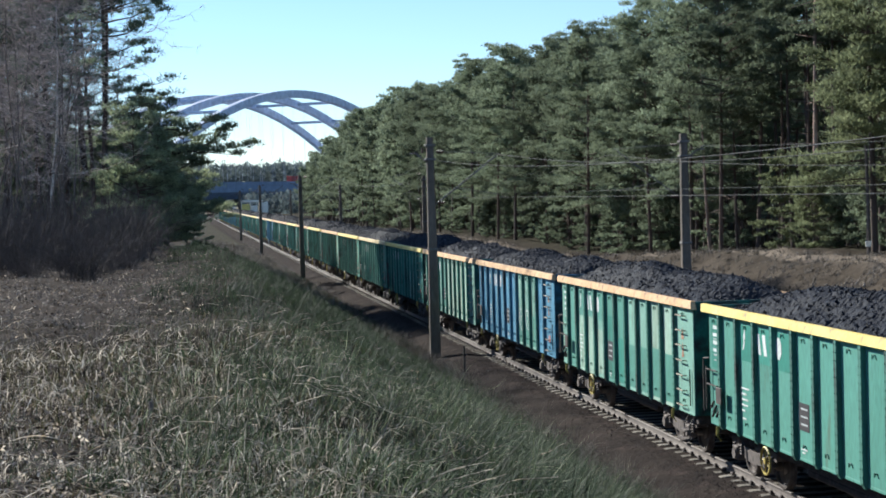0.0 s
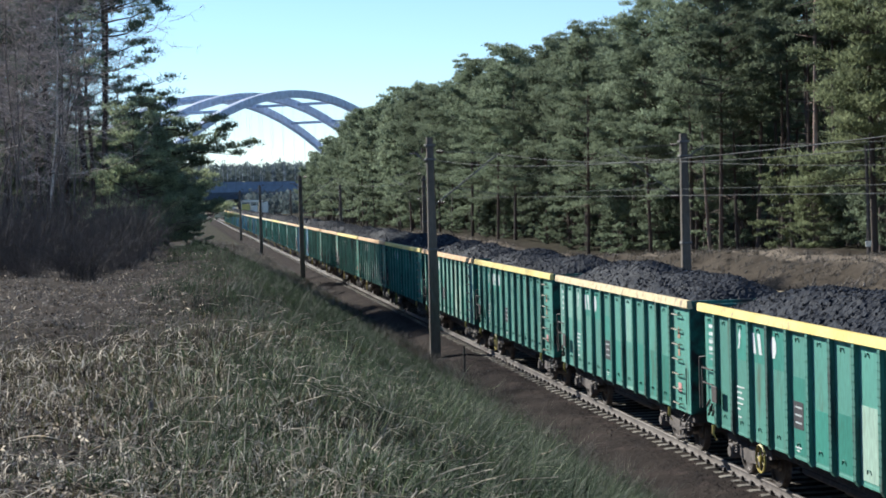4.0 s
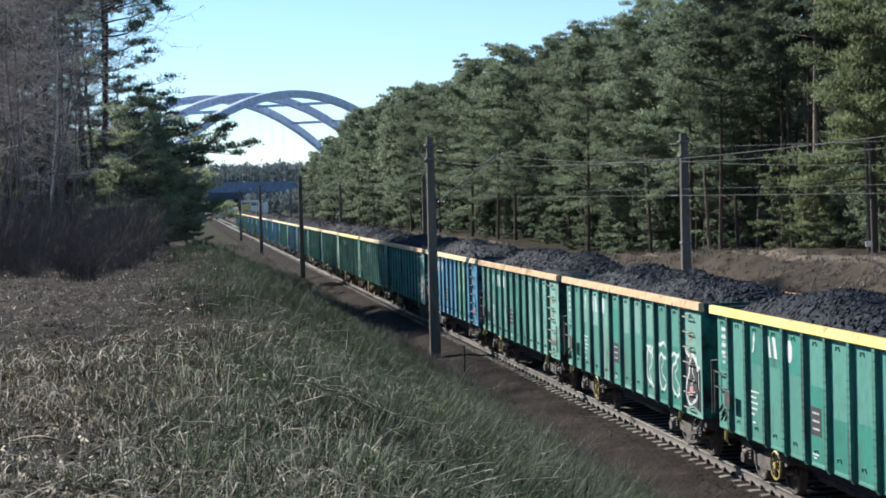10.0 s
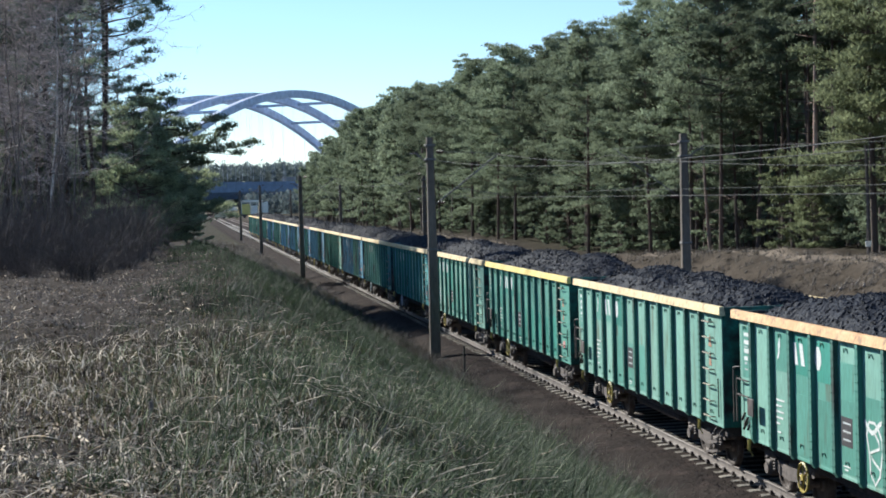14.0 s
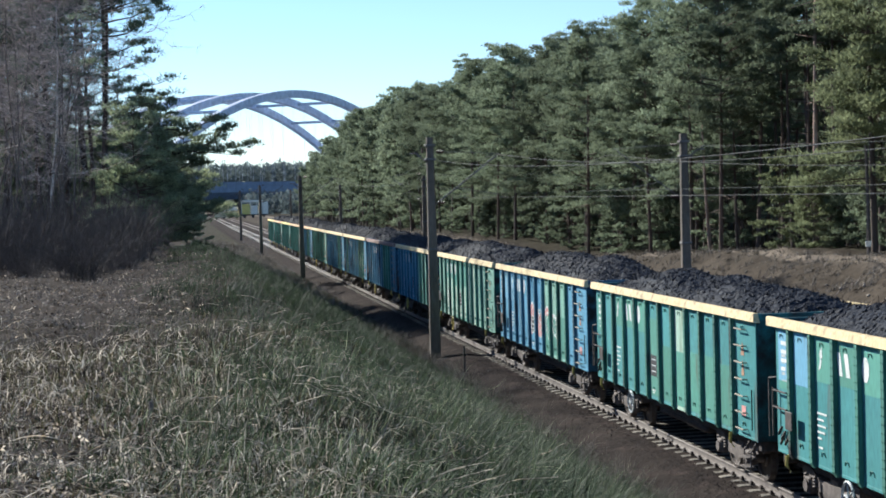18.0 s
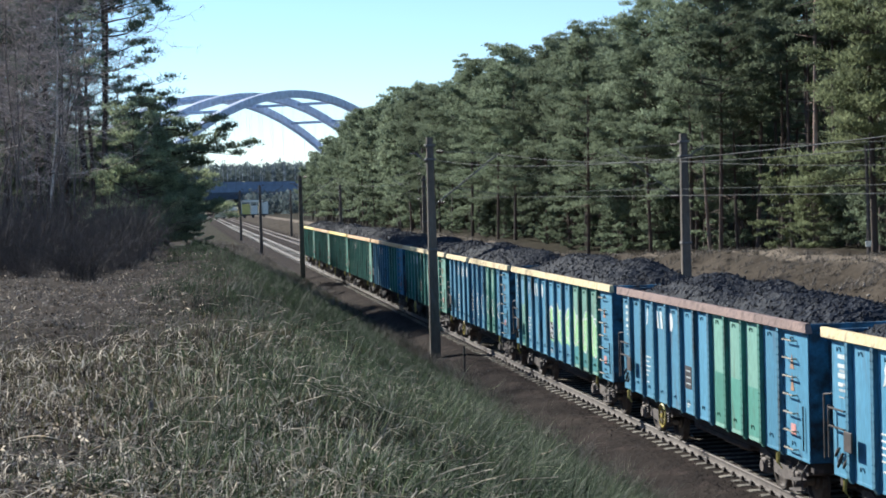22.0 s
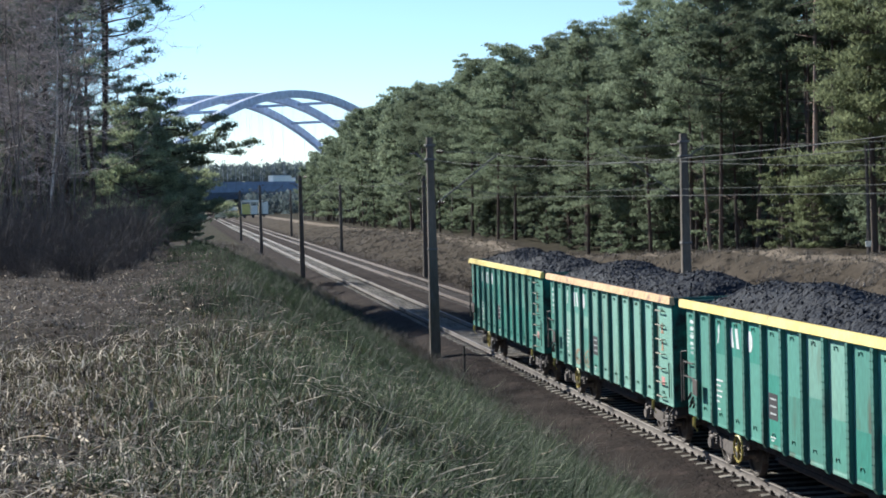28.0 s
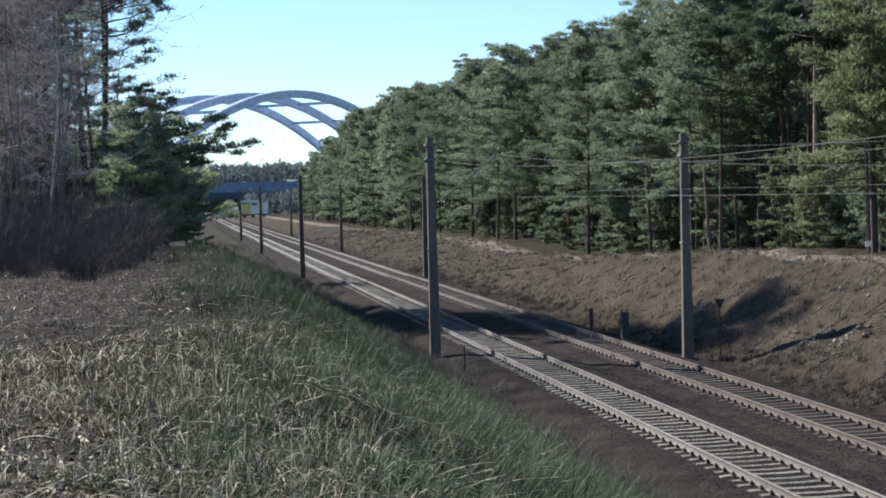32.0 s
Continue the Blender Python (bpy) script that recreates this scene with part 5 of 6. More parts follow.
def left_wood():
    rng = random.Random(8)
    NM = (M_PINEBARK, M_NEEDLE_LIFTED)
    G = "pines of the mixed wood"
    for me, x, y, sc, rz, label in (
            (EDGE_PINE, -3.9, 100, 1.28, 0.0, "tall pine with long level limbs at the edge of the wood"),
            (LEAN_PINE, -1.1, 104, 1.24, 0.0, "broad pine leaning its limbs over the cutting"),
            (BROAD_PINE[0], -2.1, 96, 1.03, 0.6, "broad low pine with soft green plumes"), (BROAD_PINE[1], -1.1, 102, 0.9, 2.2, "broad low pine with soft green plumes"),
            (BROAD_PINE[0], -0.5, 107, 0.56, 2.0, "broad low pine with soft green plumes"), (BROAD_PINE[2], -2.4, 115, 1.25, 4.1, "broad low pine with soft green plumes"), (BROAD_PINE[0], -1.6, 111, 1.0, 3.4, "broad low pine with soft green plumes"),
            (BROAD_PINE[1], -0.8, 97, 0.63, 5.0, "broad low pine with soft green plumes"), (BROAD_PINE[2], -3.3, 109, 0.94, 1.0, "broad low pine with soft green plumes"),
            (TALL_PINE, -4.4, 110, 1.28, 0.3, "very tall dense pine deep in the wood"), (TALL_PINE, -5.7, 114, 1.3, 2.3, "very tall dense pine deep in the wood"),
            (BROAD_PINE[1], 0.6, 138, 1.3, 1.4, "broad low pine with soft green plumes"), (TALL_PINE, -8.2, 114, 0.98, 4.0, "very tall dense pine deep in the wood"), (TALL_PINE, -10.4, 118, 1.05, 1.1, "very tall dense pine deep in the wood"),
            (TALL_PINE, -8.9, 122, 1.0, 5.2, "very tall dense pine deep in the wood"),
            (TALL_PINE, -6.9, 111, 1.3, 3.3, "very tall dense pine deep in the wood"), (BROAD_PINE[2], 0.5, 99, 0.55, 1.9, "broad low pine with soft green plumes"),
            (SPARSE_PINE[0], -14.0, 118, 1.2, 1.2, "tall sparse pine in the mixed wood"), (SPARSE_PINE[1], -12.6, 113, 1.1, 2.9, "tall sparse pine in the mixed wood"),
            (SPARSE_PINE[1], -13.4, 126, 1.25, 5.0, "tall sparse pine in the mixed wood"), (SPARSE_PINE[0], -11.6, 120, 1.15, 4.4, "tall sparse pine in the mixed wood"),
            (SPARSE_PINE[0], -8.2, 110, 1.2, 0.4, "tall sparse pine in the mixed wood"), (SPARSE_PINE[1], -10.4, 113, 1.2, 2.0, "tall sparse pine in the mixed wood"),
            (SPARSE_PINE[1], -5.3, 108, 1.05, 4.0, "tall sparse pine in the mixed wood"), (SPARSE_PINE[0], -7.8, 108, 1.15, 3.0, "tall sparse pine in the mixed wood")):
        tree_of("pine_tree", me, (M_PINEBARK, M_NEEDLE) if "tall" in label else NM, PW, label, G, (x, y, ground_z(x, y, False) - 0.1), sc, rz)
    for i in range(84):
        y = rng.uniform(106, 150)
        x = rng.uniform(-0.12 * y - 4, -0.012 * y)
        tree_of("young_pine", rng.choice(YOUNG), NM, PW, "young pine under the mixed wood", "young pines of the mixed wood",
                (x, y, ground_z(x, y, False) - 0.1), rng.uniform(0.7, 1.6), rng.uniform(0, 6.28))
    n = 0
    while n < 94:
        y = rng.uniform(72, 112) if n < 58 else rng.uniform(112, 160)
        x = rng.uniform(-0.105 * y - 3, -0.052 * y if n % 8 else -0.036 * y)
        birch = n == 64
        tree_of("birch_tree" if birch else "bare_tree", rng.choice(BARE), (M_BIRCH if birch else M_BARK, M_TWIG), ("trunk", "crown"),
                "leafless birch with a white trunk" if birch else "leafless grey-brown tree in the mixed wood", "bare trees of the mixed wood",
                (x, y, ground_z(x, y, False) - 0.1), rng.uniform(0.7, 1.15), rng.uniform(0, 6.28))
        n += 1
    x, y = -6.2, 86.0
    tree_of("birch_tree", BIRCH, (M_BIRCH, M_TWIG), ("trunk", "crown"), "slender leafless birch with a bright white trunk", "bare trees of the mixed wood", (x, y, ground_z(x, y, False) - 0.1), 0.9, 1.0)
    for n in range(95):
        y = rng.uniform(39, 80)
        x = rng.uniform(-0.108 * y - 1, -0.02 * y)
        tree_of("bare_bush", (rng.choice(BRUSH),), (M_BRUSH,), ("thicket",), "leafless thicket of thin dark twigs", "bushes before the mixed wood",
                (x, y, ground_z(x, y, False) - 0.1), rng.uniform(0.25, 0.75) * (0.6 if y < 46 else 1), rng.uniform(0, 6.28))


left_wood()


def far_woods():
    """A far band of wood: big tufts under an uneven top line."""
    rng = np.random.default_rng(14)
    n = 24000
    x, y = rng.uniform(-120, 260, n), rng.uniform(925, 1050, n)
    top = np.array([23.5 + 3.0 * noise.noise((a * 0.12, b * 0.05, 2.0)) + 2.5 * noise.noise((a * 0.45, b * 0.3, 5.0)) for a, b in zip(x, y)])
    near = rng.random(n) < 0.3
    x, y = np.where(near, rng.uniform(-60, 170, n), x), np.where(near, rng.uniform(650, 900, n), y)
    top = np.where(near, top * 0.3, top)
    z = top * (1 - rng.random(n) ** 1.3)
    cs = np.stack([x, y, z], 1)
    cs = cs[~(near & (x > 2) & (x < 26))]
    V, T = tufts(cs, np.tile((0.0, 0.0, 0.8), (len(cs), 1)), 9, 2.2, 0.9, rng)
    # The haze over this wood is in its needle colour.
    tagged(part("far_woods", raw_mesh("far_woods", V, T), M_HAZE_NEEDLE), "dark line of far pine woods", "woods", kind="stuff")


far_woods()


# ---- grass ----
def short(x, y):
    """Grass stays low on the bare patch of the bank top."""
    bare = np.clip((y - 19) / 6, 0, 1) * np.clip((0.6 - x) / 1.5, 0, 1)
    scraps = np.clip((14.5 - y) / 2, 0, 1) * np.clip((0.2 - x) / 0.8, 0, 1)
    return (1 - 0.72 * bare) * (1 - 0.5 * scraps)


def blades(name, n, place, length, width, lean, material, label, seed, spread=1.0):
    """Bent blades as one mesh. place(rng, n) gives x, y of each root."""
    rng = np.random.default_rng(seed)
    x, y = place(rng, n)
    z = np.array([ground_z(a, b) for a, b in zip(x, y)])
    L = length * rng.uniform(0.35, 1.35, n) * short(x, y) * (1.15 - 0.35 * np.clip((y - 12) / 25, 0, 1))
    az = rng.normal(0.1, spread, n)
    ln = lean * rng.uniform(0.2, 1.6, n)
    dx, dy = np.cos(az) * ln, np.sin(az) * ln
    wx, wy = -np.sin(az + rng.normal(0, 0.9, n)), np.cos(az + rng.normal(0, 0.9, n))
    W = width * rng.uniform(0.6, 1.4, n) * (1 + y / 60)
    root = np.stack([x, y, z - 0.03], 1)
    side = np.stack([wx, wy, np.zeros(n)], 1) * W[:, None] * 0.5
    mid = root + np.stack([dx * 0.35 * L, dy * 0.35 * L, L * 0.62], 1)
    tipz = L * np.clip(1.0 - 0.55 * ln, 0.15, 1)
    end = root + np.stack([dx * L, dy * L, tipz], 1)
    V = np.stack([root - side, root + side, mid - side * 0.8, mid + side * 0.8, end], 1).reshape(-1, 3)
    T = (np.array([(0, 1, 3), (0, 3, 2), (2, 3, 4)])[None] + (np.arange(n) * 5)[:, None, None]).reshape(-1, 3)
    return tagged(part(name, raw_mesh(name, V, T), material), label, "grass", kind="stuff")


def near_view(x0, x1, y0, y1, power):
    """Roots spread over a stretch of the bank, thicker near its front."""
    def place(rng, n):
        y = y0 + (y1 - y0) * rng.random(n) ** power
        lo, hi = np.maximum(x0, -0.12 * y - 0.6), np.minimum(x1, 0.47 * y)
        return lo + (hi - lo) * rng.random(n), y
    return place


def green_place(x0, x1, y0, y1, power, edge):
    base = near_view(x0, x1, y0, y1, power)

    def place(rng, n):
        x, y = base(rng, n * 2)
        e = edge - 0.014 * y + 0.5 * np.sin(y * 0.35) + rng.normal(0, 0.8, len(x))
        keep = x > e
        x, y = x[keep][:n], y[keep][:n]
        pad = n - len(x)
        return np.concatenate([x, x[:pad] + 0.1]), np.concatenate([y, y[:pad] + 0.13])
    return place


blades("sedge_grass", 100000, green_place(-1.5, 9.1, 8.0, 75, 1.5, 0.5), 0.19, 0.0065, 1.0, M_GRASS, "long arching green sedge grass on the bank", 1, 1.7)
blades("sedge_grass", 16000, green_place(0.5, 9.6, 70, 150, 1.1, 0.3), 0.4, 0.016, 0.8, M_GRASS, "long arching green sedge grass on the bank", 2, 1.6)
blades("reed_stubble", 34000, near_view(-3.5, 3.0, 8.0, 30, 1.4), 0.14, 0.0075, 0.35, M_STUBBLE, "short upright stubble of brown-green reeds", 8, 3.0)
blades("dry_grass", 58000, near_view(-9, 2.2, 8.0, 60, 1.6), 0.12, 0.008, 1.4, M_STRAW, "dry straw-coloured grass on the bank top", 3, 3.0)
blades("dry_stalks", 7000, near_view(-5, 2.6, 8.3, 22, 2.3), 0.2, 0.005, 1.55, M_STALK, "pale dry bent grass stalks", 4, 3.0)
blades("pale_sedge", 5000, green_place(-0.8, 4.5, 8.5, 22, 1.8, 0.2), 0.24, 0.004, 1.3, M_PALE, "pale arching sedge blades", 7)


def tussocks(name, n, per, place, length, width, material, label, seed, head=(0.1, 1.0), lean=(0.3, 0.25), curve=(0.28, 0.22)):
    """Clumps of long blades that arch outwards and down the slope."""
    rng = np.random.default_rng(seed)
    cx, cy = place(rng, n)
    size = length * rng.uniform(0.45, 1.45, n) * np.clip(short(cx, cy) + 0.1, 0, 1)
    caz = rng.normal(*head, n)
    m = n * per
    rad = np.repeat(size, per) * 0.28
    x = np.repeat(cx, per) + rng.normal(0, 1, m) * rad
    y = np.repeat(cy, per) + rng.normal(0, 1, m) * rad
    z = np.array([ground_z(p, q) for p, q in zip(x, y)]) - 0.02
    L = np.repeat(size, per) * rng.uniform(0.4, 1.3, m)
    az = np.repeat(caz, per) + rng.normal(0, 0.85, m)
    tilt, curl = np.abs(rng.normal(*lean, m)), np.abs(rng.normal(*curve, m))
    W = width * rng.uniform(0.6, 1.4, m) * (1 + y / 60)
    side = np.stack([-np.sin(az), np.cos(az), np.zeros(m)], 1) * (W * 0.5)[:, None]
    face = rng.uniform(-1, 1, (m, 1))
    side = side * np.sqrt(1 - face ** 2 * 0.6) + np.array([0, 0, 1.0]) * W[:, None] * 0.35 * face
    p = np.stack([x, y, z], 1)
    rows = [p - side, p + side]
    for s in range(4):
        step = (L / 4)[:, None]
        p = p + np.stack([np.cos(az) * np.sin(tilt), np.sin(az) * np.sin(tilt), np.cos(tilt)], 1) * step
        tilt = np.minimum(tilt + curl, 2.3)
        k = 1 - (s + 1) / 4.5
        rows += [p - side * k, p + side * k] if s < 3 else [p]
    V = np.stack(rows, 1).reshape(-1, 3)
    tri = []
    for s in range(3):
        o = 2 * s
        tri += [(o, o + 1, o + 3), (o, o + 3, o + 2)]
    tri.append((6, 7, 8))
    T = (np.array(tri)[None] + (np.arange(m) * 9)[:, None, None]).reshape(-1, 3)
    return tagged(part(name, raw_mesh(name, V, T), material), label, "grass", kind="stuff")


tussocks("grass_tussocks", 1800, 34, green_place(-1.2, 9.4, 8.6, 60, 1.5, 0.5), 0.33, 0.006, M_GRASS, "tussocks of long arching green sedge", 51)
tussocks("grass_tussocks", 150, 8, green_place(-1.6, 6.0, 8.6, 24, 1.6, 0.0), 0.4, 0.0055, M_PALE, "tussocks of bleached arching grass", 52)
tussocks("dry_tussocks", 200, 7, near_view(-4, 1.0, 8.4, 16, 1.6), 0.3, 0.0055, M_STALK, "tufts of bleached dead grass on the bank top", 53)


def slope_place(rng, n):
    y = 9.0 + 19 * rng.random(n) ** 1.3
    lo = 0.12 * y + 0.6
    return lo + (np.minimum(8.6, 0.42 * y) - lo) * rng.random(n), y


tussocks("slope_sedge", 1500, 20, slope_place, 0.42, 0.0065, M_GRASS, "long green sedge leaning down the slope", 60, (0.0, 0.5), (0.75, 0.3), (0.1, 0.12))
tussocks("slope_sedge", 260, 7, slope_place, 0.55, 0.006, M_PALE, "long pale sedge leaning down the slope", 61, (0.0, 0.6), (0.8, 0.3), (0.16, 0.14))


def far_bank_place(rng, n):
    y = 84 + 150 * rng.random(n) ** 1.3
    return rng.uniform(1.5, 9.4, n), y


tussocks("far_bank_grass", 1500, 14, far_bank_place, 0.5, 0.014, M_DRYBANK, "dead tan grass on the far part of the bank", 62)


def patch_place(rng, n):
    y = 20 + 34 * rng.random(n) ** 1.2
    return -0.115 * y - 0.4 + (0.115 * y + 1.6) * rng.random(n), y


tussocks("patch_tussocks", 420, 16, patch_place, 0.38, 0.006, M_DRYBANK, "low tufts of dead grass over bare brown soil", 58)


def far_toe_place(rng, n):
    return rng.normal(20.7, 0.55, n), 34 + 120 * rng.random(n) ** 1.5


tussocks("toe_growth", 700, 22, far_toe_place, 0.34, 0.01, M_WEED, "dark dead growth at the foot of the cutting slope", 59)


def fringe_place(rng, n):
    y = 26 + 60 * rng.random(n) ** 1.3
    return rng.normal(9.2, 0.6, n), y


tussocks("dry_tussocks", 700, 22, fringe_place, 0.42, 0.007, M_DRYBANK, "tan dead grass along the foot of the bank", 54)


def litter():
    """Flat dead leaves and pale chips on the bank top."""
    rng = np.random.default_rng(31)
    n = 26000
    x, y = near_view(-9, 2.5, 8.3, 46, 1.4)(rng, n)
    z = np.array([ground_z(p, q) for p, q in zip(x, y)]) + rng.uniform(0.005, 0.05, n)
    c = np.stack([x, y, z], 1)
    u = rng.normal(0, 1, (n, 3)) * np.array([1, 1, 0.45])
    v = np.cross(u, np.array([0, 0, 1.0]) + rng.normal(0, 0.4, (n, 3)))
    u /= np.linalg.norm(u, axis=1, keepdims=True)
    v /= np.linalg.norm(v, axis=1, keepdims=True)
    s = rng.uniform(0.008, 0.028, (n, 1))
    V = np.stack([c + u * s * 1.4, c + v * s * 0.7, c - u * s * 1.4, c - v * s * 0.7], 1).reshape(-1, 3)
    T = (np.array([(0, 1, 2), (0, 2, 3)])[None] + (np.arange(n) * 4)[:, None, None]).reshape(-1, 3)
    tagged(part("leaf_litter", raw_mesh("leaf_litter", V, T), M_LITTER), "brown and pale dead leaves on the ground", "leaf litter", kind="stuff")


litter()


def bent_stalks():
    """Thin dead stems: some rise, kink and droop, others lie across the grass."""
    rng = np.random.default_rng(9)
    segs = []
    for i in range(820):
        y = 8.8 + 22 * rng.random() ** 1.8
        x = rng.uniform(max(-3.0, -0.12 * y), 0.24 * y - 0.4)
        lying = i % 2 == 0
        p = np.array([x, y, ground_z(x, y) + (rng.uniform(0.06, 0.17) if lying else -0.02)])
        az, L, r = rng.uniform(0, math.tau), rng.uniform(0.15, 0.5), rng.uniform(0.002, 0.0044)
        if lying:
            dr = np.array([math.cos(az), math.sin(az), rng.uniform(-0.15, 0.45)])
            L *= 1.25
        else:
            dr = np.array([rng.normal(0, 0.35), rng.normal(0, 0.35), 1.0])
        for s in range(7):
            dr = dr / np.linalg.norm(dr)
            q = p + dr * L / 7
            q[2] = max(q[2], ground_z(q[0], q[1]) + 0.01)
            segs.append((*p, *q, r * (1 - s * 0.09), r * (1 - (s + 1) * 0.09)))
            if lying:
                dr = dr + rng.normal(0, 0.12, 3) + np.array([0, 0, -0.06])
            else:
                dr = dr + np.array([math.cos(az) * 0.3, math.sin(az) * 0.3, -0.32 * rng.random()]) + rng.normal(0, 0.16, 3)
            p = q
    tagged(part("bent_stalks", raw_mesh("bent_stalks", *tubes_np(segs, 3)), M_STALK), "thin pale bent stalks over the grass", "grass", kind="stuff")


bent_stalks()


def chips():
    """Bleached chips and scraps strewn at the foot of the view."""
    rng = np.random.default_rng(33)
    n = 850
    x, y = near_view(-4, 1.6, 8.4, 15, 2.0)(rng, n)
    keep = rng.random(n) < np.clip(1.1 - (x + 1.5) * 0.4, 0.1, 1)
    x, y = x[keep], y[keep]
    n = len(x)
    z = np.array([ground_z(p, q) for p, q in zip(x, y)]) + rng.uniform(0.03, 0.11, n)
    V, T = tufts(np.stack([x, y, z], 1), np.tile((0.3, 0.0, 0.3), (n, 1)), 3, 0.032, 0.02, rng)
    q = 420
    px, py = patch_place(rng, q)
    pz = np.array([ground_z(a, b) for a, b in zip(px, py)]) + rng.uniform(0.01, 0.06, q)
    V2, T2 = tufts(np.stack([px, py, pz], 1), np.tile((0.5, 0.0, 0.15), (q, 1)), 2, 0.06, 0.02, rng)
    V, T = np.concatenate([V, V2]), np.concatenate([T, T2 + len(V)])
    tagged(part("bleached_scraps", raw_mesh("bleached_scraps", V, T), M_CHIP), "small bleached scraps of wood and leaf", "scraps", kind="stuff")


chips()


def bank_place(rng, n):
    return rng.uniform(19.6, 31, n), 40 + 290 * rng.random(n) ** 1.9


blades("bank_grass", 42000, bank_place, 0.2, 0.012, 1.1, M_DRYBANK, "short dead brown grass on the cutting slope", 5)


def hummock_place(rng, n):
    return rng.uniform(19.9, 31.5, n), 44 + 230 * rng.random(n) ** 1.7


tussocks("bank_tussocks", 3000, 16, hummock_place, 0.3, 0.014, M_DRYBANK, "tufts of dead tan grass over the cutting slope", 55)


def toe_place(rng, n):
    y = 27 + 120 * rng.random(n) ** 1.4
    return 8.7 + np.abs(rng.normal(0, 0.75, n)), y


blades("dry_weeds", 16000, toe_place, 0.24, 0.01, 0.8, M_WEED, "dark dead weeds beside the track", 6)


# ---- the arched road bridge far off ----
def bridge():
    b = thing("arch_bridge", "pale blue steel tied-arch road bridge with a dark blue deck", "bridge", at=(0, 0, 0))
    ax, pr, mid = BR_AX, BR_PR, BR_MID
    half, rise, z0, gap = 130.0, 39.0, 14.6, 23.5

    def at(u, n, up):
        return mid + ax * (u * half) + pr * (gap * n) + Vector((0, 0, up))

    def rib(n):
        g = Geo()
        rings = []
        for j in range(49):
            u = -1 + j / 24
            p = at(u, n, z0 + rise * (1 - u * u))
            du = Vector((ax.x * half, ax.y * half, -2 * rise * u)).normalized()
            nrm = du.cross(pr).normalized()
            rings.append([tuple(p + pr * (s * 1.5) + nrm * (t * 1.75)) for s, t in ((-1, -0.8), (-0.8, -1), (0.8, -1), (1, -0.8), (1, 0.8), (0.8, 1), (-0.8, 1), (-1, 0.8))])
        return g.loft(rings)
    for n in range(3):
        part("arch_rib", rib(n), M_BRIDGE, b)
    for n in range(2):
        for u in (-0.5, -0.25, 0.0, 0.25, 0.5):
            z = z0 + rise * (1 - u * u)
            part("brace", Geo().tube([tuple(at(u, n, z)), tuple(at(u, n + 1, z))], 0.75, 6), M_BRIDGE, b)
    g = Geo()
    for j in range(25):
        u = -0.92 + j * 0.0767
        for n in range(3):
            g.tube([tuple(at(u, n, 12.2)), tuple(at(u, n, z0 + rise * (1 - u * u)))], 0.035, 3)
    tagged(part("hangers", g, M_BRIDGE, b), kind="stuff")
    d = Geo()
    a, e = mid - ax * 340, mid + ax * 340
    d.loft([[tuple(q + pr * s + Vector((0, 0, z))) for s, z in ((-1, 6.2), (50, 6.2), (52, 9.2), (52, 12.2), (-4, 12.2), (-4, 9.2))] for q in (a, e)])
    part("deck", d, M_DECK, b, "dark blue steel deck girder")
    for s in (-3.9, 51.6):
        r = Geo()
        r.loft([[tuple(q + pr * (s + w) + Vector((0, 0, z))) for w, z in ((-0.1, 12.2), (0.1, 12.2), (0.1, 13.6), (-0.1, 13.6))] for q in (a, e)])
        part("parapet", r, M_DECK, b)
    for u in (-2.4, -1.0, 1.0, 2.4):
        part("pier", Geo().loft([[tuple(at(u, 0, z) + pr * x + ax * y) for x, y in ((-2, -2), (50, -2), (50, 2), (-2, 2))] for z in (-2, 6.3)]), M_CONC, b)
    return b


BR_AX = Vector((math.sin(0.6), math.cos(0.6), 0))
BR_PR = Vector((-BR_AX.y, BR_AX.x, 0))
BR_MID = Vector((58.9, 800, 0))
bridge()


# ---- works vehicles beside the track far off ----
def works_vehicles():
    v = thing("works_machine", "white and yellow railway works machine", "machine", at=(20.7, 585, -0.3))
    part("frame", Geo().cbox(0.3, 9.0, -1.3, 1.3, 0.9, 1.3, 0.05), M_UNDER, v)
    part("cab", Geo().cbox(0.2, 3.2, -1.4, 1.4, 1.3, 4.7, 0.2), M_VYEL, v)
    part("roof_frame", Geo().cbox(0.2, 7.6, -1.5, 1.5, 5.3, 6.0, 0.08), M_VWHITE, v)
    for x in (0.4, 3.4, 5.6, 7.3):
        part("roof_post", Geo().cbox(x - 0.12, x + 0.12, -1.4, -1.1, 1.3, 5.3, 0.03), M_VWHITE, v)
    part("bin", Geo().cbox(3.6, 5.8, -1.3, 1.3, 1.3, 4.2, 0.1), M_VWHITE, v)
    part("box_body", Geo().cbox(6.2, 9.3, -1.4, 1.4, 1.3, 5.4, 0.1), M_VWHITE, v)
    for x in (1.4, 4.2, 7.8):
        part("wheel", Geo().tube([(x, -1.2, 0.5), (x, 1.2, 0.5)], 0.5, 12), M_UNDER, v)
    for x, n, label in ((11.9, 4.2, "white works car beside the track"), (16.4, 3.9, "white and tan works car beside the track")):
        e = thing("works_car", label, "car", "works cars beside the track", at=(x, 586, -0.3))
        part("body", Geo().cbox(0, n, -0.9, 0.9, 0.5, 2.6, 0.2), M_VTAN, e)
        part("roof", Geo().cbox(0.2, n - 0.3, -0.95, 0.95, 2.6, 4.0, 0.3), M_VWHITE, e)
        for q in (0.8, n - 0.8):
            part("wheel", Geo().tube([(q, -0.8, 0.4), (q, 0.8, 0.4)], 0.4, 10), M_UNDER, e)


works_vehicles()


TRAFFIC = []


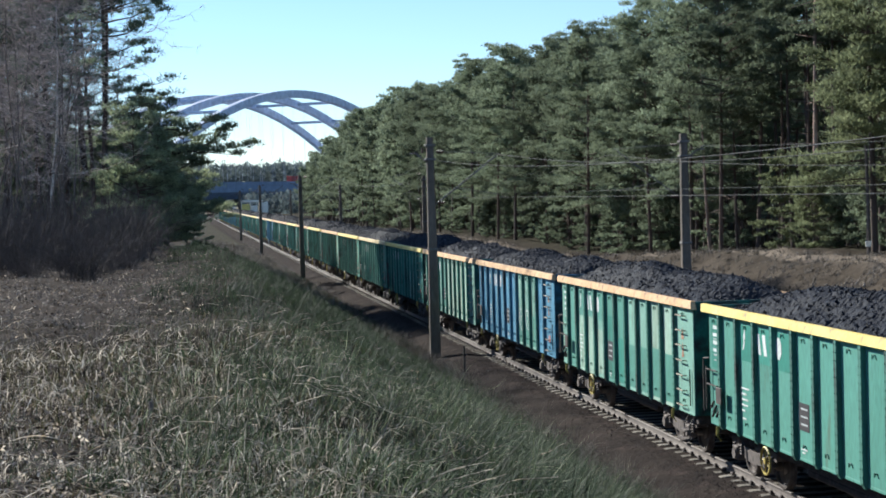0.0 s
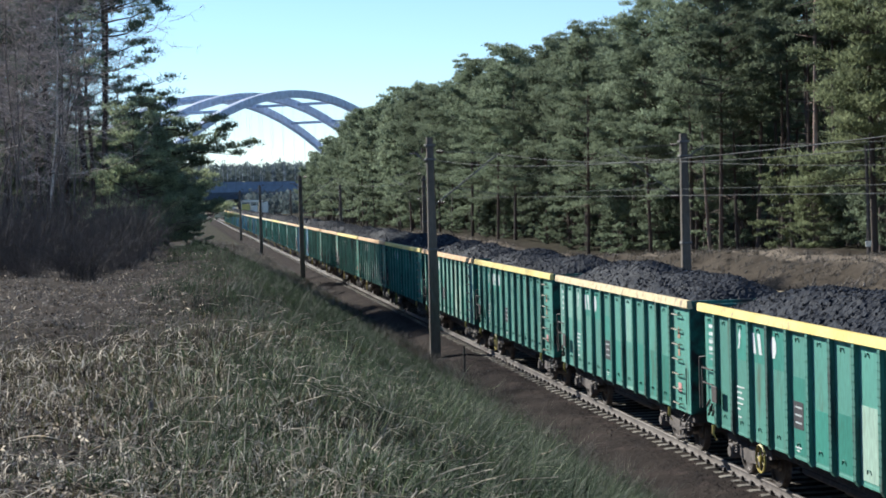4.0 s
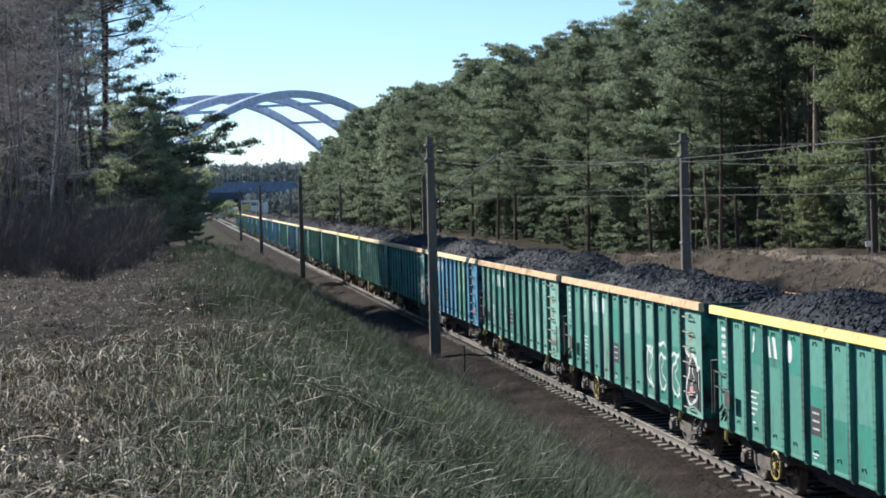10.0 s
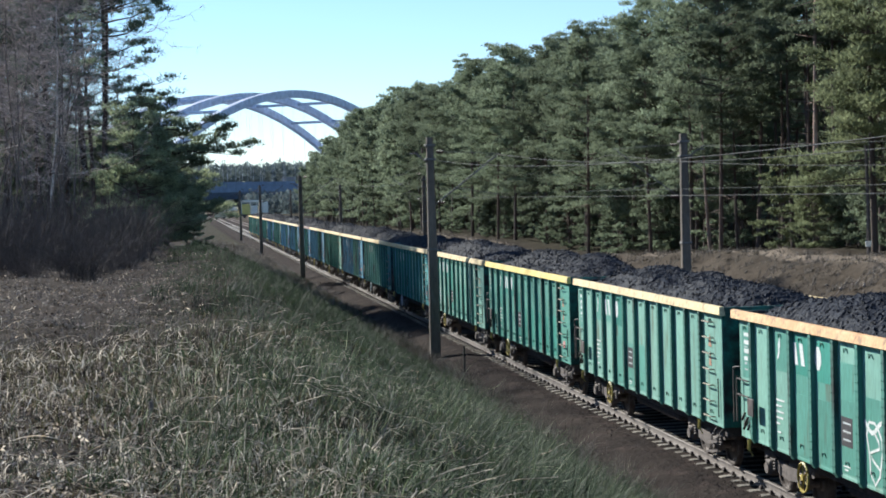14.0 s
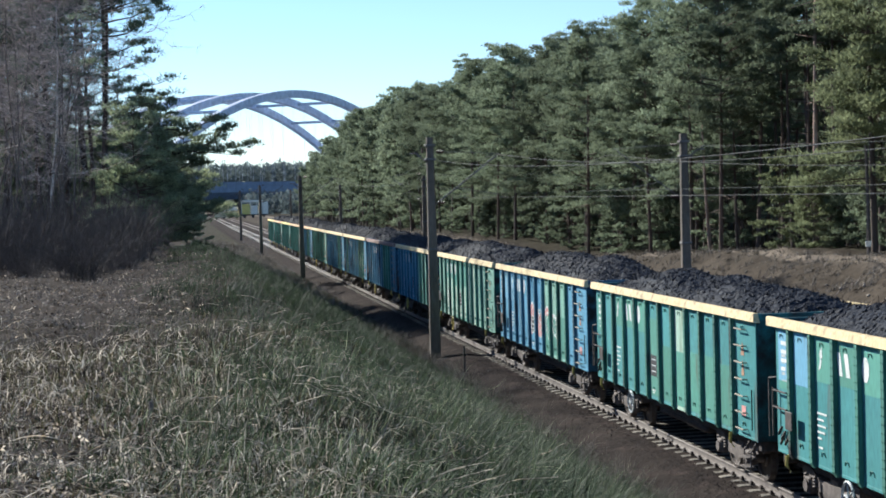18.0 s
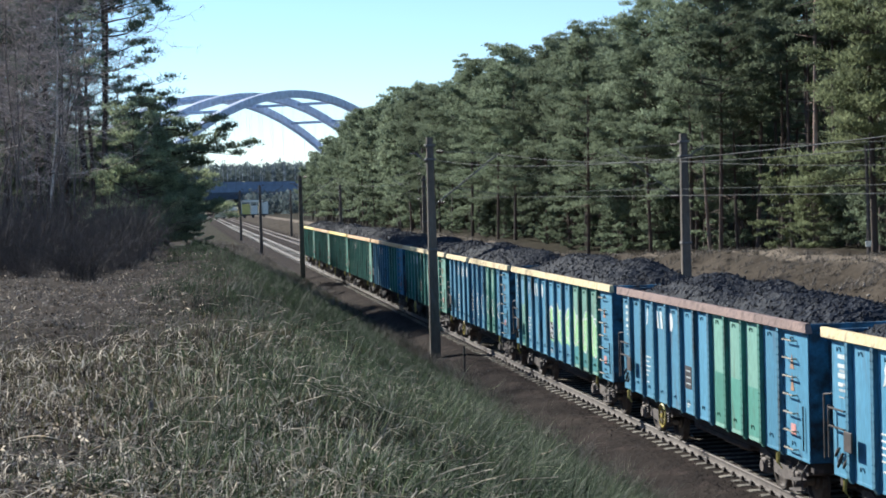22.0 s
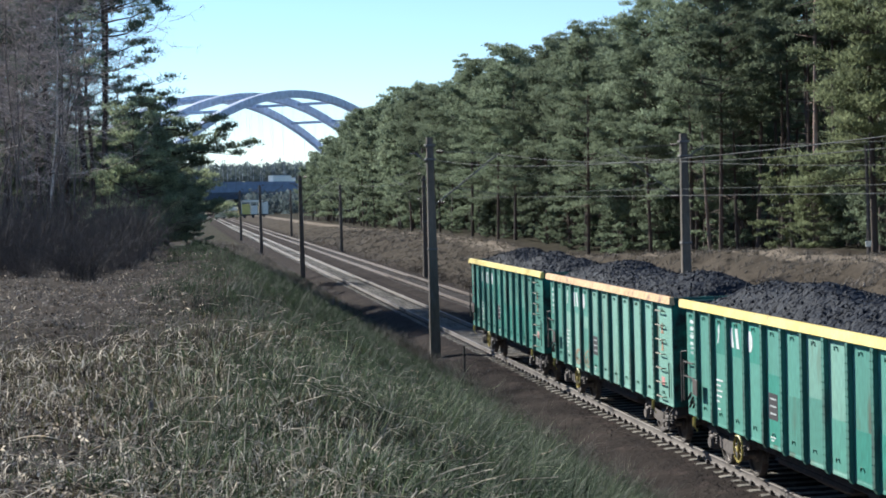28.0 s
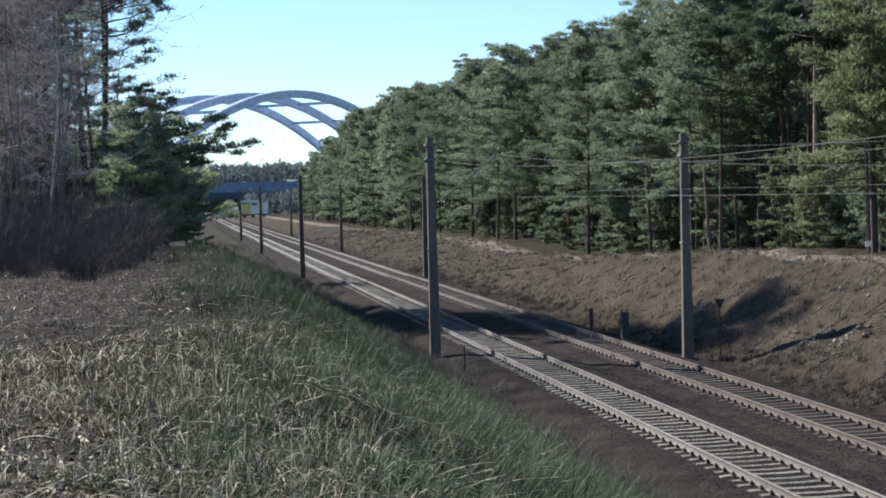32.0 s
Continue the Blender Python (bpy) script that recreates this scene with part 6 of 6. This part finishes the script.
def road_vehicle(name, label, category, box_mat, cab_mat, length, height, when, where):
    """A vehicle on the bridge deck; when and where: the second and the place along the deck at which it passes."""
    v = thing(name, label, category)
    n = length / 2
    part("body", Geo().cbox(-n, n * 0.62, -1.25, 1.25, 1.0, height, 0.12), box_mat, v)
    part("cab", Geo().cbox(n * 0.66, n, -1.2, 1.2, 0.6, min(height, 3.2), 0.25), cab_mat, v)
    part("windscreen", Geo().box(n + 0.002, n + 0.02, -1.0, 1.0, 1.7, 2.5) if height > 2.5 else Geo().box(n + 0.002, n + 0.02, -1.0, 1.0, 1.2, 1.6), M_GLASS, v)
    for x in (-n * 0.7, -n * 0.45, n * 0.78):
        for y in (-1.15, 1.15):
            part("wheel", Geo().tube([(x, y - 0.15, 0.5), (x, y + 0.15, 0.5)], 0.5, 10), M_UNDER, v)
    TRAFFIC.append((v, when, where))


road_vehicle("red_lorry", "red lorry driving over the bridge", "lorry", M_RED, M_RED, 14, 4.0, 0.0, -5)
road_vehicle("grey_lorry", "grey lorry driving over the bridge", "lorry", M_CONC, M_CONC, 9, 3.6, 13.0, -46)
road_vehicle("tank_lorry", "long white lorry driving over the bridge", "lorry", M_VWHITE, M_VWHITE, 20, 4.2, 27.5, -35)
road_vehicle("white_van", "white van driving over the bridge", "van", M_VWHITE, M_VWHITE, 6, 2.4, 32.0, -9)


# ---- small things beside the tracks ----
def small_things():
    for x, y, h, w in ((19.0, 79.2, 0.85, 0.16), (19.0, 73.0, 1.05, 0.3)):
        s = thing("timber_post", "short dark weathered timber post by the track", "post", "short posts by the track", at=(x, y, -0.65))
        part("post", Geo().cbox(-w / 2, w / 2, -w / 2, w / 2, 0, h + 0.25, 0.03), M_GREYWOOD, s)
    sg = thing("track_sign", "small dark triangular sign on a thin rusty pole", "sign", at=(20.5, 64.3, -0.85))
    part("pole", Geo().tube([(0, 0, 0), (0, 0, 2.3)], 0.03, 6), M_CLIP, sg)
    part("plate", Geo().loft([[(-0.22, y, 2.5), (0, y, 2.12), (0.22, y, 2.5)] for y in (-0.035, -0.02)]), M_CLIP, sg)
    # Upright taken for a tree trunk; a plain pole is added for it.
    pl = thing("trunk_pole", "slender grey pole standing for a tree trunk at the edge of the wood", "pole", at=(31.2, 75.5, ground_z(31.2, 75.5) - 0.1))
    part("pole", Geo().tube([(0, 0, 0), (0.02, 0, 2.5), (-0.03, 0, 5.2)], [0.11, 0.09, 0.07], 7), M_GREYWOOD, pl)
    ws = thing("white_marker", "small white marker plate on a stake", "marker", at=(30.9, 74.8, ground_z(30.9, 74.8) - 0.1))
    part("stake", Geo().cbox(-0.03, 0.03, -0.03, 0.03, 0, 0.75, 0.008), M_GREYWOOD, ws)
    part("plate", Geo().cbox(-0.15, 0.13, -0.07, -0.032, 0.5, 0.76, 0.006), M_VWHITE, ws)
    mk = thing("marker_stake", "thin grey marker stake beside the rail", "stake", at=(10.0, 61.3, -0.6))
    part("stake", Geo().cbox(-0.035, 0.035, -0.03, 0.03, 0, 1.1, 0.01), M_GREYWOOD, mk)
    # Clumps beside the rails are added as dark stand-ins for tree shadow.
    for x, y, sc in ((10.4, 117, 0.16), (10.5, 121.5, 0.2), (10.3, 126, 0.17), (10.2, 91, 0.13), (9.9, 84, 0.12), (0.35, 27.5, 0.09), (0.7, 27.9, 0.08)):
        tree_of("low_dark_clump", (BRUSH[0],), (M_BRUSH,), ("thicket",), "low dark clump; those beside the track stand in for shade", "thickets by the track", (x, y, -0.55 if x > 5 else ground_z(x, y) - 0.05), sc, y)
    rng = random.Random(21)
    for x, y, n, turn in ((23.3, 62.0, 2.6, 0.4), (24.0, 58.5, 3.2, 0.2), (22.0, 50.0, 2.2, 2.6), (24.6, 72.0, 1.6, 1.0), (21.3, 56.0, 1.4, 0.0), (23.6, 55.0, 1.7, 2.0)):
        br = thing("fallen_branch", "bare fallen branch lying on the cutting slope", "branch", "fallen branches on the slope")
        stem, twig = Geo(), Geo()
        pts = []
        for k in range(6):
            px, py = x + math.cos(turn) * n * k / 5, y + math.sin(turn) * n * k / 5 + rng.uniform(-0.1, 0.1)
            pts.append((px, py, ground_z(px, py) + 0.1 + rng.uniform(0, 0.12)))
        stem.tube(pts, [0.03, 0.026, 0.022, 0.018, 0.013, 0.008], 6)
        for k in (1, 2, 3, 4):
            p = Vector(pts[k])
            e = p + Vector((rng.uniform(-0.4, 0.5), rng.uniform(-0.5, 0.5), rng.uniform(0.1, 0.45)))
            twig.tube([tuple(p), tuple((p + e) / 2 + Vector((0, 0, 0.06))), tuple(e)], [0.016, 0.011, 0.006], 4)
        part("stem", stem, M_BARK, br)
        part("twigs", twig, M_BARK, br)
    g = Geo()
    for cx, cy, n in ((22.9, 57.5, 30), (22.4, 60.4, 14), (24.0, 92.0, 26), (22.6, 76.0, 10), (25.6, 63.0, 12)):
        for k in range(n):
            px, py, r = rng.gauss(cx, 0.28), rng.gauss(cy, 1.0), rng.uniform(0.03, 0.11)
            z = ground_z(px, py) + r * 0.4
            g.loft([[(px + r * w * math.cos(a) * rng.uniform(0.7, 1.2), py + r * w * math.sin(a) * 1.3, z + h * r) for a in [j * math.tau / 6 for j in range(6)]] for h, w in ((-0.8, 0.7), (0.0, 1.0), (0.55, 0.5))])
    tagged(part("pale_stones", g, M_PALESTONE), "pale sandy stones washed out of the slope", "stones", kind="stuff")
    st = thing("tree_stump_stake", "short dark broken wooden stake in the grass", "stake", at=(-0.25, 13.4, ground_z(-0.25, 13.4) - 0.05))
    part("stake", Geo().tube([(0, 0, 0), (0.004, 0, 0.1), (0, 0.005, 0.2)], [0.024, 0.022, 0.018], 7), M_GREYWOOD, st)


small_things()


# ---- what moves: the train rolls towards the viewer and gathers speed ----
def rear_at(t):
    return 470.60 - 13.8834 * t - 0.021418 * t * t


def motions():
    times = [0.0, 4.0, 8.0, 12.0, 16.0, 20.0, 24.0, 28.0, 32.0]
    for k, w, heap in TRAIN:
        rows = [(t, pose(TX, rear_at(t) - PITCH * k - HALF, 0)) for t in times]
        walk(w, rows)
        walk(heap, rows)
    yaw = 90 - math.degrees(0.6)
    for v, when, where in TRAFFIC:
        rows = []
        for i in range(65):
            t = i * 0.5
            p = BR_MID + BR_AX * max(-325.0, min(325.0, where + 34.0 * (t - when))) + BR_PR * 2.0
            rows.append((t, pose(p.x, p.y, 12.2, 0, 0, yaw)))
        walk(v, rows)
    # one roll for all wheels: 0.46 m radius
    first = WHEELSETS[0]
    walk(first, [(i / FPS, pose(0, 0, 0, math.degrees((rear_at(0) - rear_at(i / FPS)) / 0.46) % 360)) for i in range(32 * FPS + 1)])
    for ws in WHEELSETS[1:]:
        ws.rotation_mode = "QUATERNION"
        ws.animation_data_create()
        ws.animation_data.action = first.animation_data.action
        ws.animation_data.action_slot = first.animation_data.action_slot


motions()
